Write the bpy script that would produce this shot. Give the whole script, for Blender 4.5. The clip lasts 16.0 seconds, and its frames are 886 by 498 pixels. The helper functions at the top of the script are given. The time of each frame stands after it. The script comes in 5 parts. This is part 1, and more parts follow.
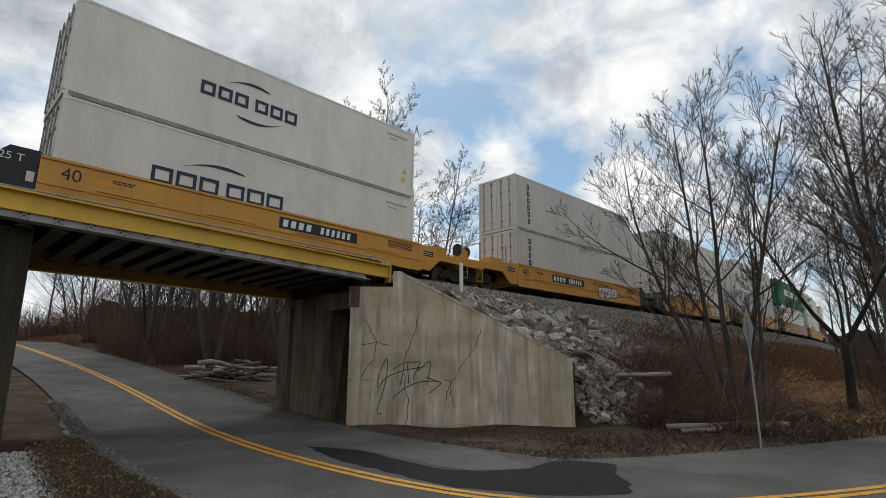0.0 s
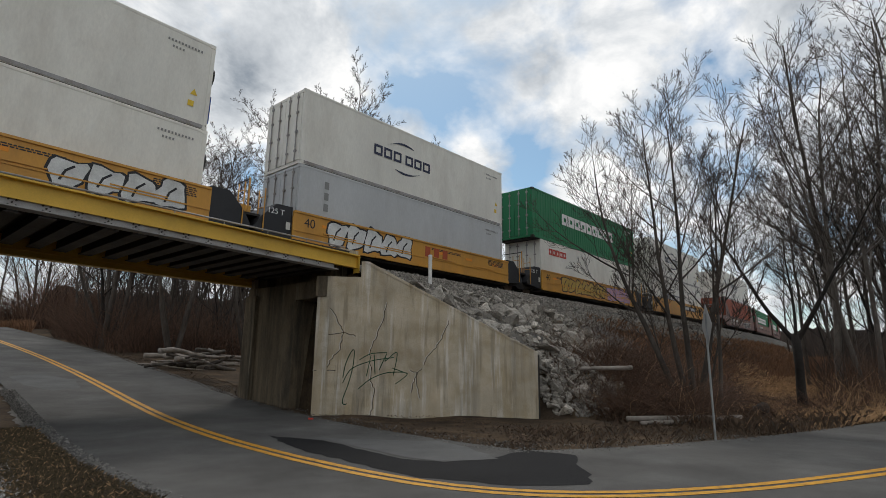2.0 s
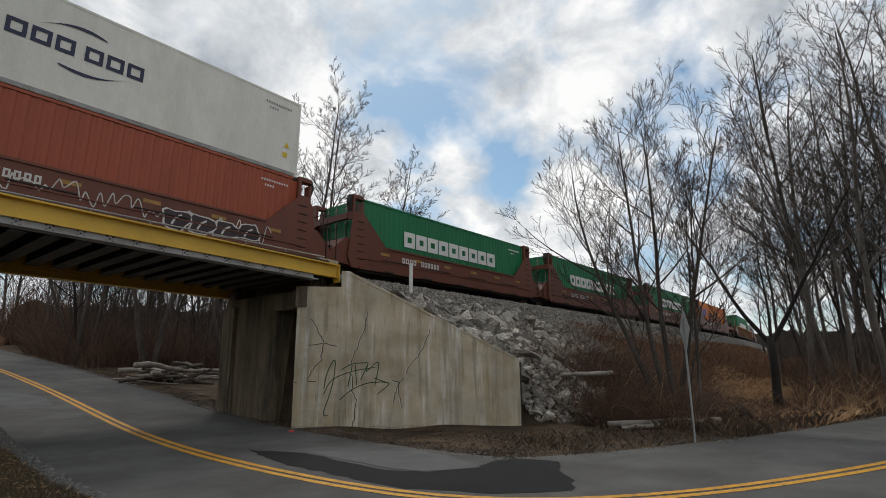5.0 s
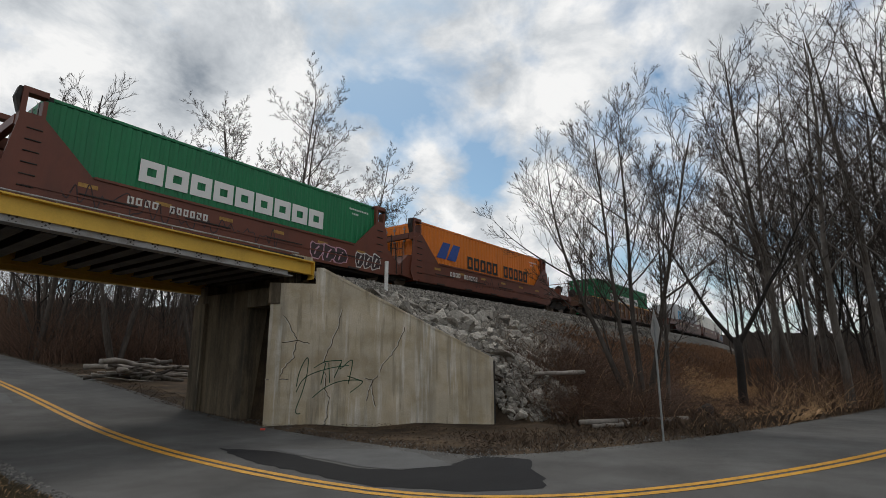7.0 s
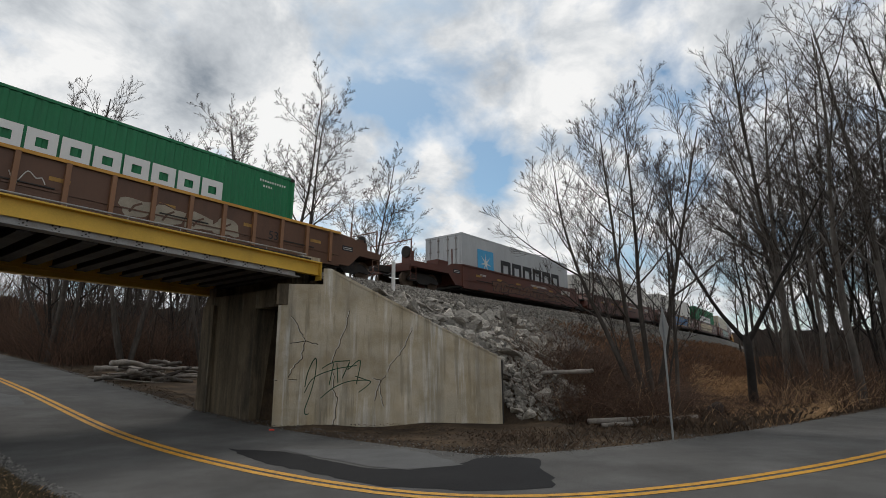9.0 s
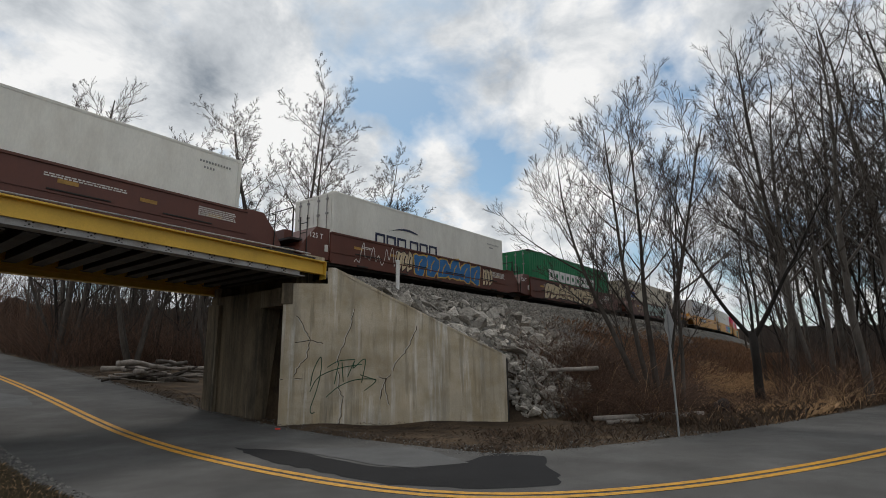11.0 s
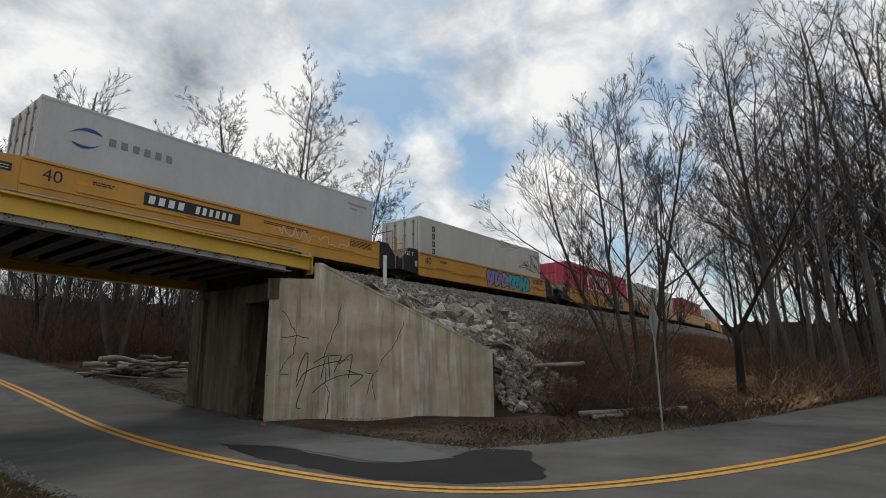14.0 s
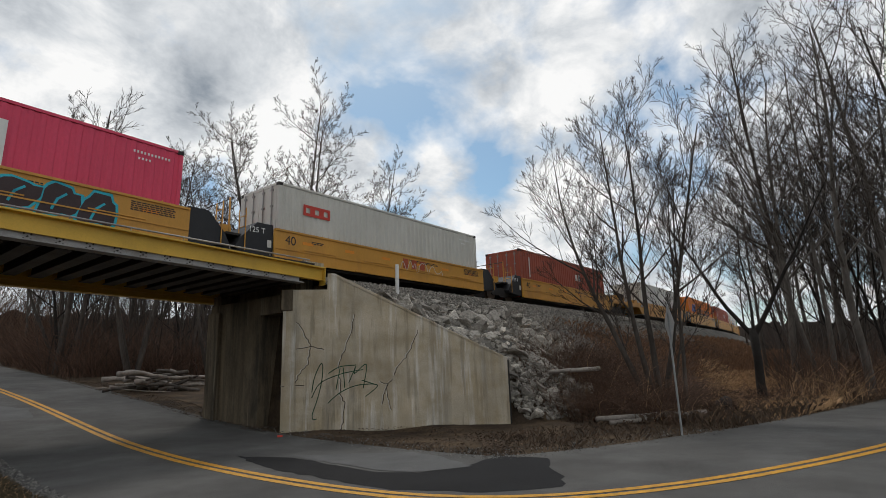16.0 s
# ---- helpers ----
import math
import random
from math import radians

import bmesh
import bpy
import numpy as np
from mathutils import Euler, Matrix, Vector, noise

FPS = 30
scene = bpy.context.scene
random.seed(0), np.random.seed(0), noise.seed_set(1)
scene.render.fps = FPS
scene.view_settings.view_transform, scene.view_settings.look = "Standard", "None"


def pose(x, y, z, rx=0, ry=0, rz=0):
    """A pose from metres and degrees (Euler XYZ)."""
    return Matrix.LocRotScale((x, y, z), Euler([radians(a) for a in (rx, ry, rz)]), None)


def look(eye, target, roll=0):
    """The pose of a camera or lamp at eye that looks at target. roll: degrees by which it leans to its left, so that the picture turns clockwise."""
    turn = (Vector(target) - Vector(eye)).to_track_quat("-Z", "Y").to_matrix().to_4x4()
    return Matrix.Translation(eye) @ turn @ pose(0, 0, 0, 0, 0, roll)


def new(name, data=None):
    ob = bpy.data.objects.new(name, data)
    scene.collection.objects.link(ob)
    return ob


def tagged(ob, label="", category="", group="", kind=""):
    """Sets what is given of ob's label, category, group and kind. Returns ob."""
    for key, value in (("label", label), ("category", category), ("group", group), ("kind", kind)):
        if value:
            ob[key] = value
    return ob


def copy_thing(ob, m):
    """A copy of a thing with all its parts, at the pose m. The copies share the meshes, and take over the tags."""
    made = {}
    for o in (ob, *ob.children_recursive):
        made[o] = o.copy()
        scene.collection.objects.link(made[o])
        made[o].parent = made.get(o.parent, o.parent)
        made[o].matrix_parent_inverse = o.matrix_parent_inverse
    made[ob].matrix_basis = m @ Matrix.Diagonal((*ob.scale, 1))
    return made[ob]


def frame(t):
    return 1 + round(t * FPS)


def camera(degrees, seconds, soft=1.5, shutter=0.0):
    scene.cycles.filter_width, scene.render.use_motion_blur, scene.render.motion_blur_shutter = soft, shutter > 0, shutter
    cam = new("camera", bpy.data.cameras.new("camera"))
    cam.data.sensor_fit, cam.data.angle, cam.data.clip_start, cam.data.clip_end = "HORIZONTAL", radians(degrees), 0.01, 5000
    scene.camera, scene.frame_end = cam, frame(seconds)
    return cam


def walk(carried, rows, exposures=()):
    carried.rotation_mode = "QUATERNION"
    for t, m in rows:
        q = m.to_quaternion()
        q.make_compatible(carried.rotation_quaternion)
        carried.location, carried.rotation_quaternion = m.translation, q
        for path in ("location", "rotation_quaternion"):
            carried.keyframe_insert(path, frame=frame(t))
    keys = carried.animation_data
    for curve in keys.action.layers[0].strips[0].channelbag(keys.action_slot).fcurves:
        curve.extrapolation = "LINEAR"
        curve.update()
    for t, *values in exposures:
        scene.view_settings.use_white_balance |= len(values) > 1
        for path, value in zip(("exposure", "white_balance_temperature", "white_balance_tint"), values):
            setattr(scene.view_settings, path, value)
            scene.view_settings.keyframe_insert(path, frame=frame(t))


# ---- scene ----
# ---- camera ----
cam = camera(78.0, 16.0, soft=0.7)
EYE = (0.0, 0.0, 1.83)
# seconds, pitch, roll, yaw
CAM_ROWS = [
    (0, 12.13, -0.05, -44.79),
    (0.5, 11.72, -0.41, -46.43),
    (1, 11.43, -0.70, -47.45),
    (1.5, 11.32, -0.82, -47.94),
    (2, 11.29, -0.77, -48.20),
    (2.5, 11.30, -0.54, -48.16),
    (3, 11.37, -0.28, -48.46),
    (3.5, 11.57, -0.02, -48.84),
    (4, 11.78, 0.12, -49.13),
    (6.5, 12.27, 0.25, -52.16),
    (7, 12.00, 0.00, -52.70),
    (7.5, 12.03, 0.03, -52.44),
    (8, 12.06, 0.02, -52.32),
    (8.5, 12.01, 0.22, -52.51),
    (9, 11.97, 0.34, -51.90),
    (11.5, 11.79, 0.70, -51.40),
    (12, 11.88, 0.28, -52.97),
    (12.5, 11.53, 0.14, -53.20),
    (13, 11.22, 0.88, -52.54),
    (13.5, 11.02, 0.85, -52.74),
    (14, 11.32, 0.70, -52.75),
    (14.5, 11.61, 0.83, -52.74),
    (15, 11.62, 1.27, -52.27),
    (15.5, 11.85, 1.64, -52.19),
    (16, 12.16, 1.87, -51.26),
]

walk(cam, [(t, pose(*EYE, 90 + p, r, w)) for t, p, r, w in CAM_ROWS],
     exposures=[(0, 0.0), (4.2, 0.02), (6.3, -0.12), (14.5, -0.12), (16, -0.06)])

# ---- world and sun ----
SUN_EL, SUN_AZ = 50.0, 40.0   # degrees; azimuth clockwise from +y


def make_world():
    w = bpy.data.worlds.new("sky")
    scene.world = w
    w.use_nodes = True
    nt = w.node_tree
    N, L = nt.nodes, nt.links
    N.clear()
    out = N.new("ShaderNodeOutputWorld")
    bg = N.new("ShaderNodeBackground")
    bg.inputs["Strength"].default_value = 0.105
    sky = N.new("ShaderNodeTexSky")
    sky.sky_type = "NISHITA"
    sky.sun_disc = False
    sky.sun_elevation = radians(SUN_EL)
    sky.sun_rotation = radians(SUN_AZ)
    sky.air_density, sky.dust_density, sky.ozone_density = 1.0, 0.6, 1.6
    tc = N.new("ShaderNodeTexCoord")
    # the dome is flattened, so that clouds shrink and crowd towards the horizon
    sep = N.new("ShaderNodeSeparateXYZ")
    L.new(tc.outputs["Generated"], sep.inputs[0])
    h = N.new("ShaderNodeMath"); h.operation = "ADD"; h.inputs[1].default_value = 0.42
    L.new(sep.outputs["Z"], h.inputs[0])
    cx = N.new("ShaderNodeMath"); cx.operation = "DIVIDE"
    cy = N.new("ShaderNodeMath"); cy.operation = "DIVIDE"
    L.new(sep.outputs["X"], cx.inputs[0]); L.new(h.outputs[0], cx.inputs[1])
    L.new(sep.outputs["Y"], cy.inputs[0]); L.new(h.outputs[0], cy.inputs[1])
    com = N.new("ShaderNodeCombineXYZ")
    L.new(cx.outputs[0], com.inputs["X"]); L.new(cy.outputs[0], com.inputs["Y"])
    com.inputs["Z"].default_value = 3.7
    def fbm(scale, detail, rough, dist):
        n = N.new("ShaderNodeTexNoise")
        n.inputs["Scale"].default_value = scale
        n.inputs["Detail"].default_value = detail
        n.inputs["Roughness"].default_value = rough
        n.inputs["Distortion"].default_value = dist
        L.new(com.outputs[0], n.inputs["Vector"])
        return n
    def ramp(src, stops):
        r = N.new("ShaderNodeValToRGB")
        r.color_ramp.elements[0].position, r.color_ramp.elements[1].position = stops[0][0], stops[-1][0]
        r.color_ramp.elements[0].color, r.color_ramp.elements[1].color = stops[0][1], stops[-1][1]
        for p, c in stops[1:-1]:
            r.color_ramp.elements.new(p).color = c
        L.new(src, r.inputs["Fac"])
        return r
    def shift(src, masses):
        """Adds cloud masses and gaps, each at an azimuth and height with its reach, to a noise."""
        for az, el, reach, amount in masses:
            a, e = radians(az), radians(el)
            gap = N.new("ShaderNodeVectorMath"); gap.operation = "DISTANCE"
            L.new(tc.outputs["Generated"], gap.inputs[0])
            gap.inputs[1].default_value = (math.sin(a) * math.cos(e), math.cos(a) * math.cos(e), math.sin(e))
            mr = N.new("ShaderNodeMapRange"); mr.interpolation_type = "SMOOTHSTEP"
            mr.inputs["From Max"].default_value = radians(reach)
            mr.inputs["To Min"].default_value, mr.inputs["To Max"].default_value = amount, 0.0
            L.new(gap.outputs["Value"], mr.inputs["Value"])
            ad = N.new("ShaderNodeMath"); ad.operation = "ADD"
            L.new(src, ad.inputs[0]); L.new(mr.outputs["Result"], ad.inputs[1])
            src = ad.outputs[0]
        return src
    gaps = [(41, 30.5, 9, -0.12), (50, 27, 8, -0.17), (56.4, 22.5, 7, -0.20), (58.4, 18.4, 5, -0.20), (79, 26.5, 9, -0.12), (62.5, 33, 5, -0.12), (71, 24, 5, -0.08)]
    heaps = [(35, 22, 11, 0.14), (51.5, 21, 6, 0.20), (62.5, 16, 7, 0.20), (66, 30, 8, 0.16), (17, 23, 12, 0.14), (10, 33, 14, 0.16), (29, 33, 10, 0.14), (88, 33, 12, 0.12)]
    lit = [(35, 22, 10, 0.10), (51, 22.5, 6, 0.16), (62.5, 17, 7, 0.18), (66, 30.5, 9, 0.07), (18, 23, 9, 0.05), (9, 31, 14, -0.07), (26, 31, 12, -0.08), (49, 16, 6, -0.06), (90, 30, 10, -0.03)]
    cover = ramp(shift(fbm(4.6, 10, 0.55, 0.15).outputs["Fac"], gaps + heaps), [(0.32, (0, 0, 0, 1)), (0.53, (1, 1, 1, 1))])
    shade = ramp(shift(fbm(5.2, 10, 0.60, 0.25).outputs["Fac"], lit), [(0.20, (2.6, 3.0, 3.5, 1)), (0.46, (6.6, 6.9, 7.2, 1)), (0.61, (9.5, 9.5, 9.45, 1))])
    mix = N.new("ShaderNodeMix"); mix.data_type = "RGBA"
    L.new(cover.outputs["Color"], mix.inputs["Factor"])
    gain = N.new("ShaderNodeMix"); gain.data_type = "RGBA"; gain.blend_type = "MULTIPLY"
    gain.inputs["Factor"].default_value = 1.0
    gain.inputs["B"].default_value = (0.80, 0.95, 0.93, 1)
    L.new(sky.outputs["Color"], gain.inputs["A"])
    L.new(gain.outputs["Result"], mix.inputs["A"])
    L.new(shade.outputs["Color"], mix.inputs["B"])
    L.new(mix.outputs["Result"], bg.inputs["Color"])
    L.new(bg.outputs[0], out.inputs["Surface"])


make_world()
sun = new("sun", bpy.data.lights.new("sun", "SUN"))
sun.data.energy, sun.data.angle, sun.data.color = 1.2, radians(14), (1.0, 0.96, 0.9)
_a, _e = radians(SUN_AZ), radians(SUN_EL)
sun.matrix_world = look((60 * math.sin(_a) * math.cos(_e), 60 * math.cos(_a) * math.cos(_e), 60 * math.sin(_e)), (0, 0, 0))


# ---- materials ----
def material(name, base, rough=0.7, metal=0.0, vary=0.25, scale=3.0, fine=40.0, bump=0.2, second=None, spots=0.0,
             island=0.0, stretch=(1, 1, 1), thresh=(0.45, 0.7), spec=0.4, objrand=0.0, streaks=()):
    """Base colour broken up at two scales, with fine relief; second: a stain or wear colour in patches."""
    m = bpy.data.materials.new(name)
    m.use_nodes = True
    nt = m.node_tree
    N, L = nt.nodes, nt.links
    b = N["Principled BSDF"]
    b.inputs["Roughness"].default_value = rough
    b.inputs["Metallic"].default_value = metal
    b.inputs["Specular IOR Level"].default_value = spec
    tc = N.new("ShaderNodeTexCoord")
    mp = N.new("ShaderNodeMapping")
    mp.inputs["Scale"].default_value = stretch
    L.new(tc.outputs["Object"], mp.inputs["Vector"])
    def nz(s, d=5, r=0.6):
        n = N.new("ShaderNodeTexNoise")
        n.inputs["Scale"].default_value = s
        n.inputs["Detail"].default_value = d
        n.inputs["Roughness"].default_value = r
        L.new(mp.outputs[0], n.inputs["Vector"])
        return n.outputs["Fac"]
    def rng(src, lo, hi, a=0.3, c=0.7):
        r = N.new("ShaderNodeMapRange")
        r.inputs["From Min"].default_value, r.inputs["From Max"].default_value = a, c
        r.inputs["To Min"].default_value, r.inputs["To Max"].default_value = lo, hi
        L.new(src, r.inputs["Value"])
        return r.outputs["Result"]
    def mul(x, y):
        q = N.new("ShaderNodeMath"); q.operation = "MULTIPLY"
        L.new(x, q.inputs[0]); L.new(y, q.inputs[1])
        return q.outputs[0]
    big, small = nz(scale), nz(fine, 3)
    val = mul(rng(big, 1 - vary, 1 + vary), rng(small, 1 - vary * 0.5, 1 + vary * 0.5))
    if island:
        g = N.new("ShaderNodeNewGeometry")
        val = mul(val, rng(g.outputs["Random Per Island"], 1 - island, 1 + island, 0, 1))
    if objrand:
        oi = N.new("ShaderNodeObjectInfo")
        val = mul(val, rng(oi.outputs["Random"], 1 - objrand, 1 + objrand, 0, 1))
    col = N.new("ShaderNodeMix"); col.data_type = "RGBA"
    col.inputs["A"].default_value = (*base, 1)
    col.inputs["B"].default_value = (*(second or base), 1)
    if second:
        L.new(rng(nz(scale * 1.7, 8, 0.65), 0, spots, *thresh), col.inputs["Factor"])
    else:
        col.inputs["Factor"].default_value = 0
    # runs of dirt or lime, drawn out downwards: colour, scale, amount, threshold
    for k, (tone, size, amount, lo, hi) in enumerate(streaks):
        mq = N.new("ShaderNodeMapping")
        mq.inputs["Scale"].default_value = (1, 1, 0.07)
        mq.inputs["Location"].default_value = (3.7 * k + 1.3, 0.4, 5.1 * k)
        L.new(tc.outputs["Object"], mq.inputs["Vector"])
        n = N.new("ShaderNodeTexNoise")
        n.inputs["Scale"].default_value, n.inputs["Detail"].default_value, n.inputs["Roughness"].default_value = size, 6, 0.62
        L.new(mq.outputs[0], n.inputs["Vector"])
        mx = N.new("ShaderNodeMix"); mx.data_type = "RGBA"
        L.new(mul(rng(n.outputs["Fac"], 0, amount, lo, hi), rng(nz(0.8, 6, 0.6), 0.35, 1.0, 0.38, 0.55)), mx.inputs["Factor"])
        L.new(col.outputs["Result"], mx.inputs["A"])
        mx.inputs["B"].default_value = (*tone, 1)
        col = mx
    out = N.new("ShaderNodeVectorMath"); out.operation = "SCALE"
    L.new(col.outputs["Result"], out.inputs[0]); L.new(val, out.inputs["Scale"])
    L.new(out.outputs[0], b.inputs["Base Color"])
    if bump:
        bp = N.new("ShaderNodeBump")
        bp.inputs["Strength"].default_value = bump
        bp.inputs["Distance"].default_value = 0.02
        L.new(small, bp.inputs["Height"])
        L.new(bp.outputs[0], b.inputs["Normal"])
    return m


M = {}
M["asphalt"] = material("asphalt", (0.100, 0.096, 0.091), 0.85, vary=0.25, scale=0.45, fine=70, bump=0.6, second=(0.13, 0.127, 0.122), spots=0.8, spec=0.08, stretch=(1, 1, 1))
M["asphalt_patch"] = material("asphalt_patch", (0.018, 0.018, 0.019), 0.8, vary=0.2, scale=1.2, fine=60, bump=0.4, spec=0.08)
M["asphalt_light"] = material("asphalt_light", (0.118, 0.117, 0.115), 0.88, vary=0.15, scale=1.2, fine=60, bump=0.4, spec=0.08)
M["line_yellow"] = material("line_yellow", (0.56, 0.27, 0.012), 0.7, vary=0.2, scale=4, fine=60, second=(0.22, 0.13, 0.04), spots=0.7, thresh=(0.48, 0.72))
M["soil"] = material("soil", (0.055, 0.040, 0.028), 0.95, vary=0.4, scale=0.5, fine=14, bump=1.0, second=(0.115, 0.08, 0.048), spots=0.9, spec=0.08)
M["gravel"] = material("gravel", (0.15, 0.142, 0.13), 0.95, vary=0.5, scale=2, fine=18, bump=1.0, spec=0.08)
M["ballast"] = material("ballast", (0.15, 0.137, 0.118), 0.95, vary=0.35, scale=1.0, fine=9, bump=1.0, second=(0.10, 0.10, 0.10), spots=0.7, spec=0.08)
M["stone"] = material("stone", (0.41, 0.375, 0.325), 0.9, vary=0.35, scale=1.5, fine=12, bump=0.9, second=(0.13, 0.12, 0.105), spots=0.9, objrand=0.4, spec=0.08)
M["ballast_stone"] = material("ballast_stone", (0.245, 0.222, 0.19), 0.9, vary=0.2, scale=3, fine=20, bump=0.5, island=0.45)
M["grit"] = material("grit", (0.16, 0.152, 0.14), 0.95, vary=0.2, scale=3, fine=20, bump=0.4, island=0.5, spec=0.08)
M["concrete"] = material("concrete", (0.50, 0.43, 0.325), 0.9, vary=0.2, scale=0.8, fine=30, bump=0.35, second=(0.41, 0.33, 0.215), spots=0.8, thresh=(0.42, 0.62), spec=0.08, streaks=(((0.22, 0.20, 0.165), 1.9, 0.55, 0.52, 0.62), ((0.70, 0.675, 0.62), 3.6, 0.7, 0.53, 0.64), ((0.15, 0.125, 0.09), 5.5, 0.45, 0.55, 0.63), ((0.36, 0.26, 0.14), 1.2, 0.6, 0.52, 0.66)))
# streaked, stained concrete; its base is darkened for the shade under the deck
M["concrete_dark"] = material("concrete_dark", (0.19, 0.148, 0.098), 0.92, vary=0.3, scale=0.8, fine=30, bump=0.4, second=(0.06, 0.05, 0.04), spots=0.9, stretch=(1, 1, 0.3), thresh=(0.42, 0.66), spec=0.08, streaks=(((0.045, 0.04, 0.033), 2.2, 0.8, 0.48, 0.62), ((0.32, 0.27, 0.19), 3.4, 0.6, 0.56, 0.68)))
# stained concrete whose near-black base carries the shade beside the bridge
M["concrete_shaded"] = material("concrete_shaded", (0.045, 0.040, 0.033), 0.95, vary=0.35, scale=0.8, fine=20, bump=0.3, second=(0.10, 0.08, 0.055), spots=0.6, stretch=(1, 1, 0.3), spec=0.08)
M["crack"] = material("crack", (0.085, 0.062, 0.036), 0.95, vary=0.4, scale=6)
M["girder_yellow"] = material("girder_yellow", (0.66, 0.41, 0.055), 0.5, vary=0.12, scale=0.8, fine=30, bump=0.1, second=(0.42, 0.24, 0.05), spots=0.5, thresh=(0.55, 0.8))
M["steel_grey"] = material("steel_grey", (0.33, 0.32, 0.31), 0.6, vary=0.2, scale=1.2, fine=30, bump=0.15, second=(0.17, 0.12, 0.08), spots=0.6)
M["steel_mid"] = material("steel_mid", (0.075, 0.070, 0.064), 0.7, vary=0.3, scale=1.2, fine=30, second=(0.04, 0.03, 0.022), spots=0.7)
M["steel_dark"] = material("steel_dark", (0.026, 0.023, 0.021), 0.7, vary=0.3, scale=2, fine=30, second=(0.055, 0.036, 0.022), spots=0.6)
M["rail"] = material("rail", (0.16, 0.115, 0.085), 0.5, 0.5, vary=0.2)
M["tie"] = material("tie", (0.09, 0.075, 0.06), 0.95, vary=0.3, scale=3, fine=30, bump=0.6)
M["bark"] = material("bark", (0.062, 0.050, 0.041), 0.95, vary=0.35, scale=2, fine=12, bump=0.6, stretch=(1, 1, 0.3), second=(0.12, 0.105, 0.09), spots=0.7)
M["bark_grey"] = material("bark_grey", (0.105, 0.090, 0.076), 0.95, vary=0.3, scale=2, fine=12, bump=0.6, stretch=(1, 1, 0.3), second=(0.19, 0.17, 0.15), spots=0.7)
M["bark_dark"] = material("bark_dark", (0.022, 0.018, 0.015), 0.95, vary=0.35, scale=2, fine=12, bump=0.6)
M["twig"] = material("twig", (0.060, 0.046, 0.037), 0.95, vary=0.2, island=0.4, bump=0)
M["bramble"] = material("bramble", (0.105, 0.060, 0.039), 0.95, vary=0.2, island=0.6, bump=0)
M["dry_grass"] = material("dry_grass", (0.42, 0.265, 0.14), 0.95, vary=0.2, island=0.5, bump=0)
M["russet_grass"] = material("russet_grass", (0.21, 0.112, 0.06), 0.95, vary=0.2, island=0.4, bump=0)
M["leaf_litter"] = material("leaf_litter", (0.085, 0.056, 0.036), 0.95, vary=0.2, island=0.5, bump=0)
M["log"] = material("log", (0.30, 0.265, 0.23), 0.95, vary=0.3, scale=2, fine=20, bump=0.5, second=(0.12, 0.10, 0.08), spots=0.8)
M["pale_gravel"] = material("pale_gravel", (0.36, 0.35, 0.335), 0.95, vary=0.2, scale=3, fine=20, bump=0.4, island=0.55, spec=0.08)
M["turf"] = material("turf", (0.088, 0.066, 0.036), 0.95, vary=0.2, island=0.6, bump=0)
M["sign_metal"] = material("sign_metal", (0.36, 0.37, 0.37), 0.5, 0.4, vary=0.12, scale=4)
M["white_post"] = material("white_post", (0.75, 0.74, 0.71), 0.6, vary=0.08, scale=4, second=(0.45, 0.42, 0.36), spots=0.3)
M["white_paint"] = material("white_paint", (0.78, 0.77, 0.74), 0.5, vary=0.06, scale=1.0, fine=25, bump=0.05)
M["black_paint"] = material("black_paint", (0.018, 0.018, 0.02), 0.55, vary=0.2, scale=2)
M["navy"] = material("navy", (0.02, 0.025, 0.06), 0.5, vary=0.1)
M["blue"] = material("blue", (0.02, 0.07, 0.30), 0.5, vary=0.15)
M["light_blue"] = material("light_blue", (0.08, 0.40, 0.68), 0.5, vary=0.1)
M["red_paint"] = material("red_paint", (0.55, 0.05, 0.03), 0.5, vary=0.1)
M["orange_plate"] = material("orange_plate", (0.75, 0.27, 0.02), 0.5, vary=0.1)
M["caution"] = material("caution", (0.75, 0.50, 0.03), 0.5, vary=0.1)
M["dull_strip"] = material("dull_strip", (0.36, 0.20, 0.05), 0.7, vary=0.3, scale=6)
M["pale_text"] = material("pale_text", (0.62, 0.60, 0.55), 0.6, vary=0.1)
M["grey_text"] = material("grey_text", (0.24, 0.24, 0.23), 0.6, vary=0.1)


def paint(name, c, dirt, amount=0.45, rough=0.5):
    M[name] = material(name, c, rough, vary=0.09, scale=0.5, fine=22, bump=0.06, second=dirt, spots=amount,
                       stretch=(1, 1, 0.35), thresh=(0.50, 0.78), objrand=0.05)


paint("c_white", (0.76, 0.735, 0.66), (0.40, 0.34, 0.26), 0.4)
paint("c_offwhite", (0.60, 0.58, 0.52), (0.36, 0.33, 0.28), 0.45)
paint("c_grey", (0.50, 0.51, 0.51), (0.33, 0.32, 0.30), 0.4)
paint("c_beige", (0.50, 0.44, 0.33), (0.33, 0.26, 0.18), 0.4)
paint("c_green", (0.008, 0.175, 0.062), (0.02, 0.10, 0.05), 0.5)
paint("c_orange", (0.72, 0.19, 0.012), (0.40, 0.11, 0.02), 0.4)
paint("c_red", (0.36, 0.075, 0.03), (0.20, 0.05, 0.03), 0.5)
paint("c_magenta", (0.66, 0.055, 0.115), (0.46, 0.05, 0.09), 0.3)
paint("c_rust", (0.33, 0.065, 0.03), (0.17, 0.045, 0.025), 0.5)
paint("car_yellow", (0.58, 0.285, 0.045), (0.33, 0.16, 0.045), 0.6)
paint("car_brown", (0.115, 0.038, 0.024), (0.06, 0.026, 0.02), 0.6)
paint("car_redbrown", (0.145, 0.042, 0.022), (0.07, 0.027, 0.018), 0.7)
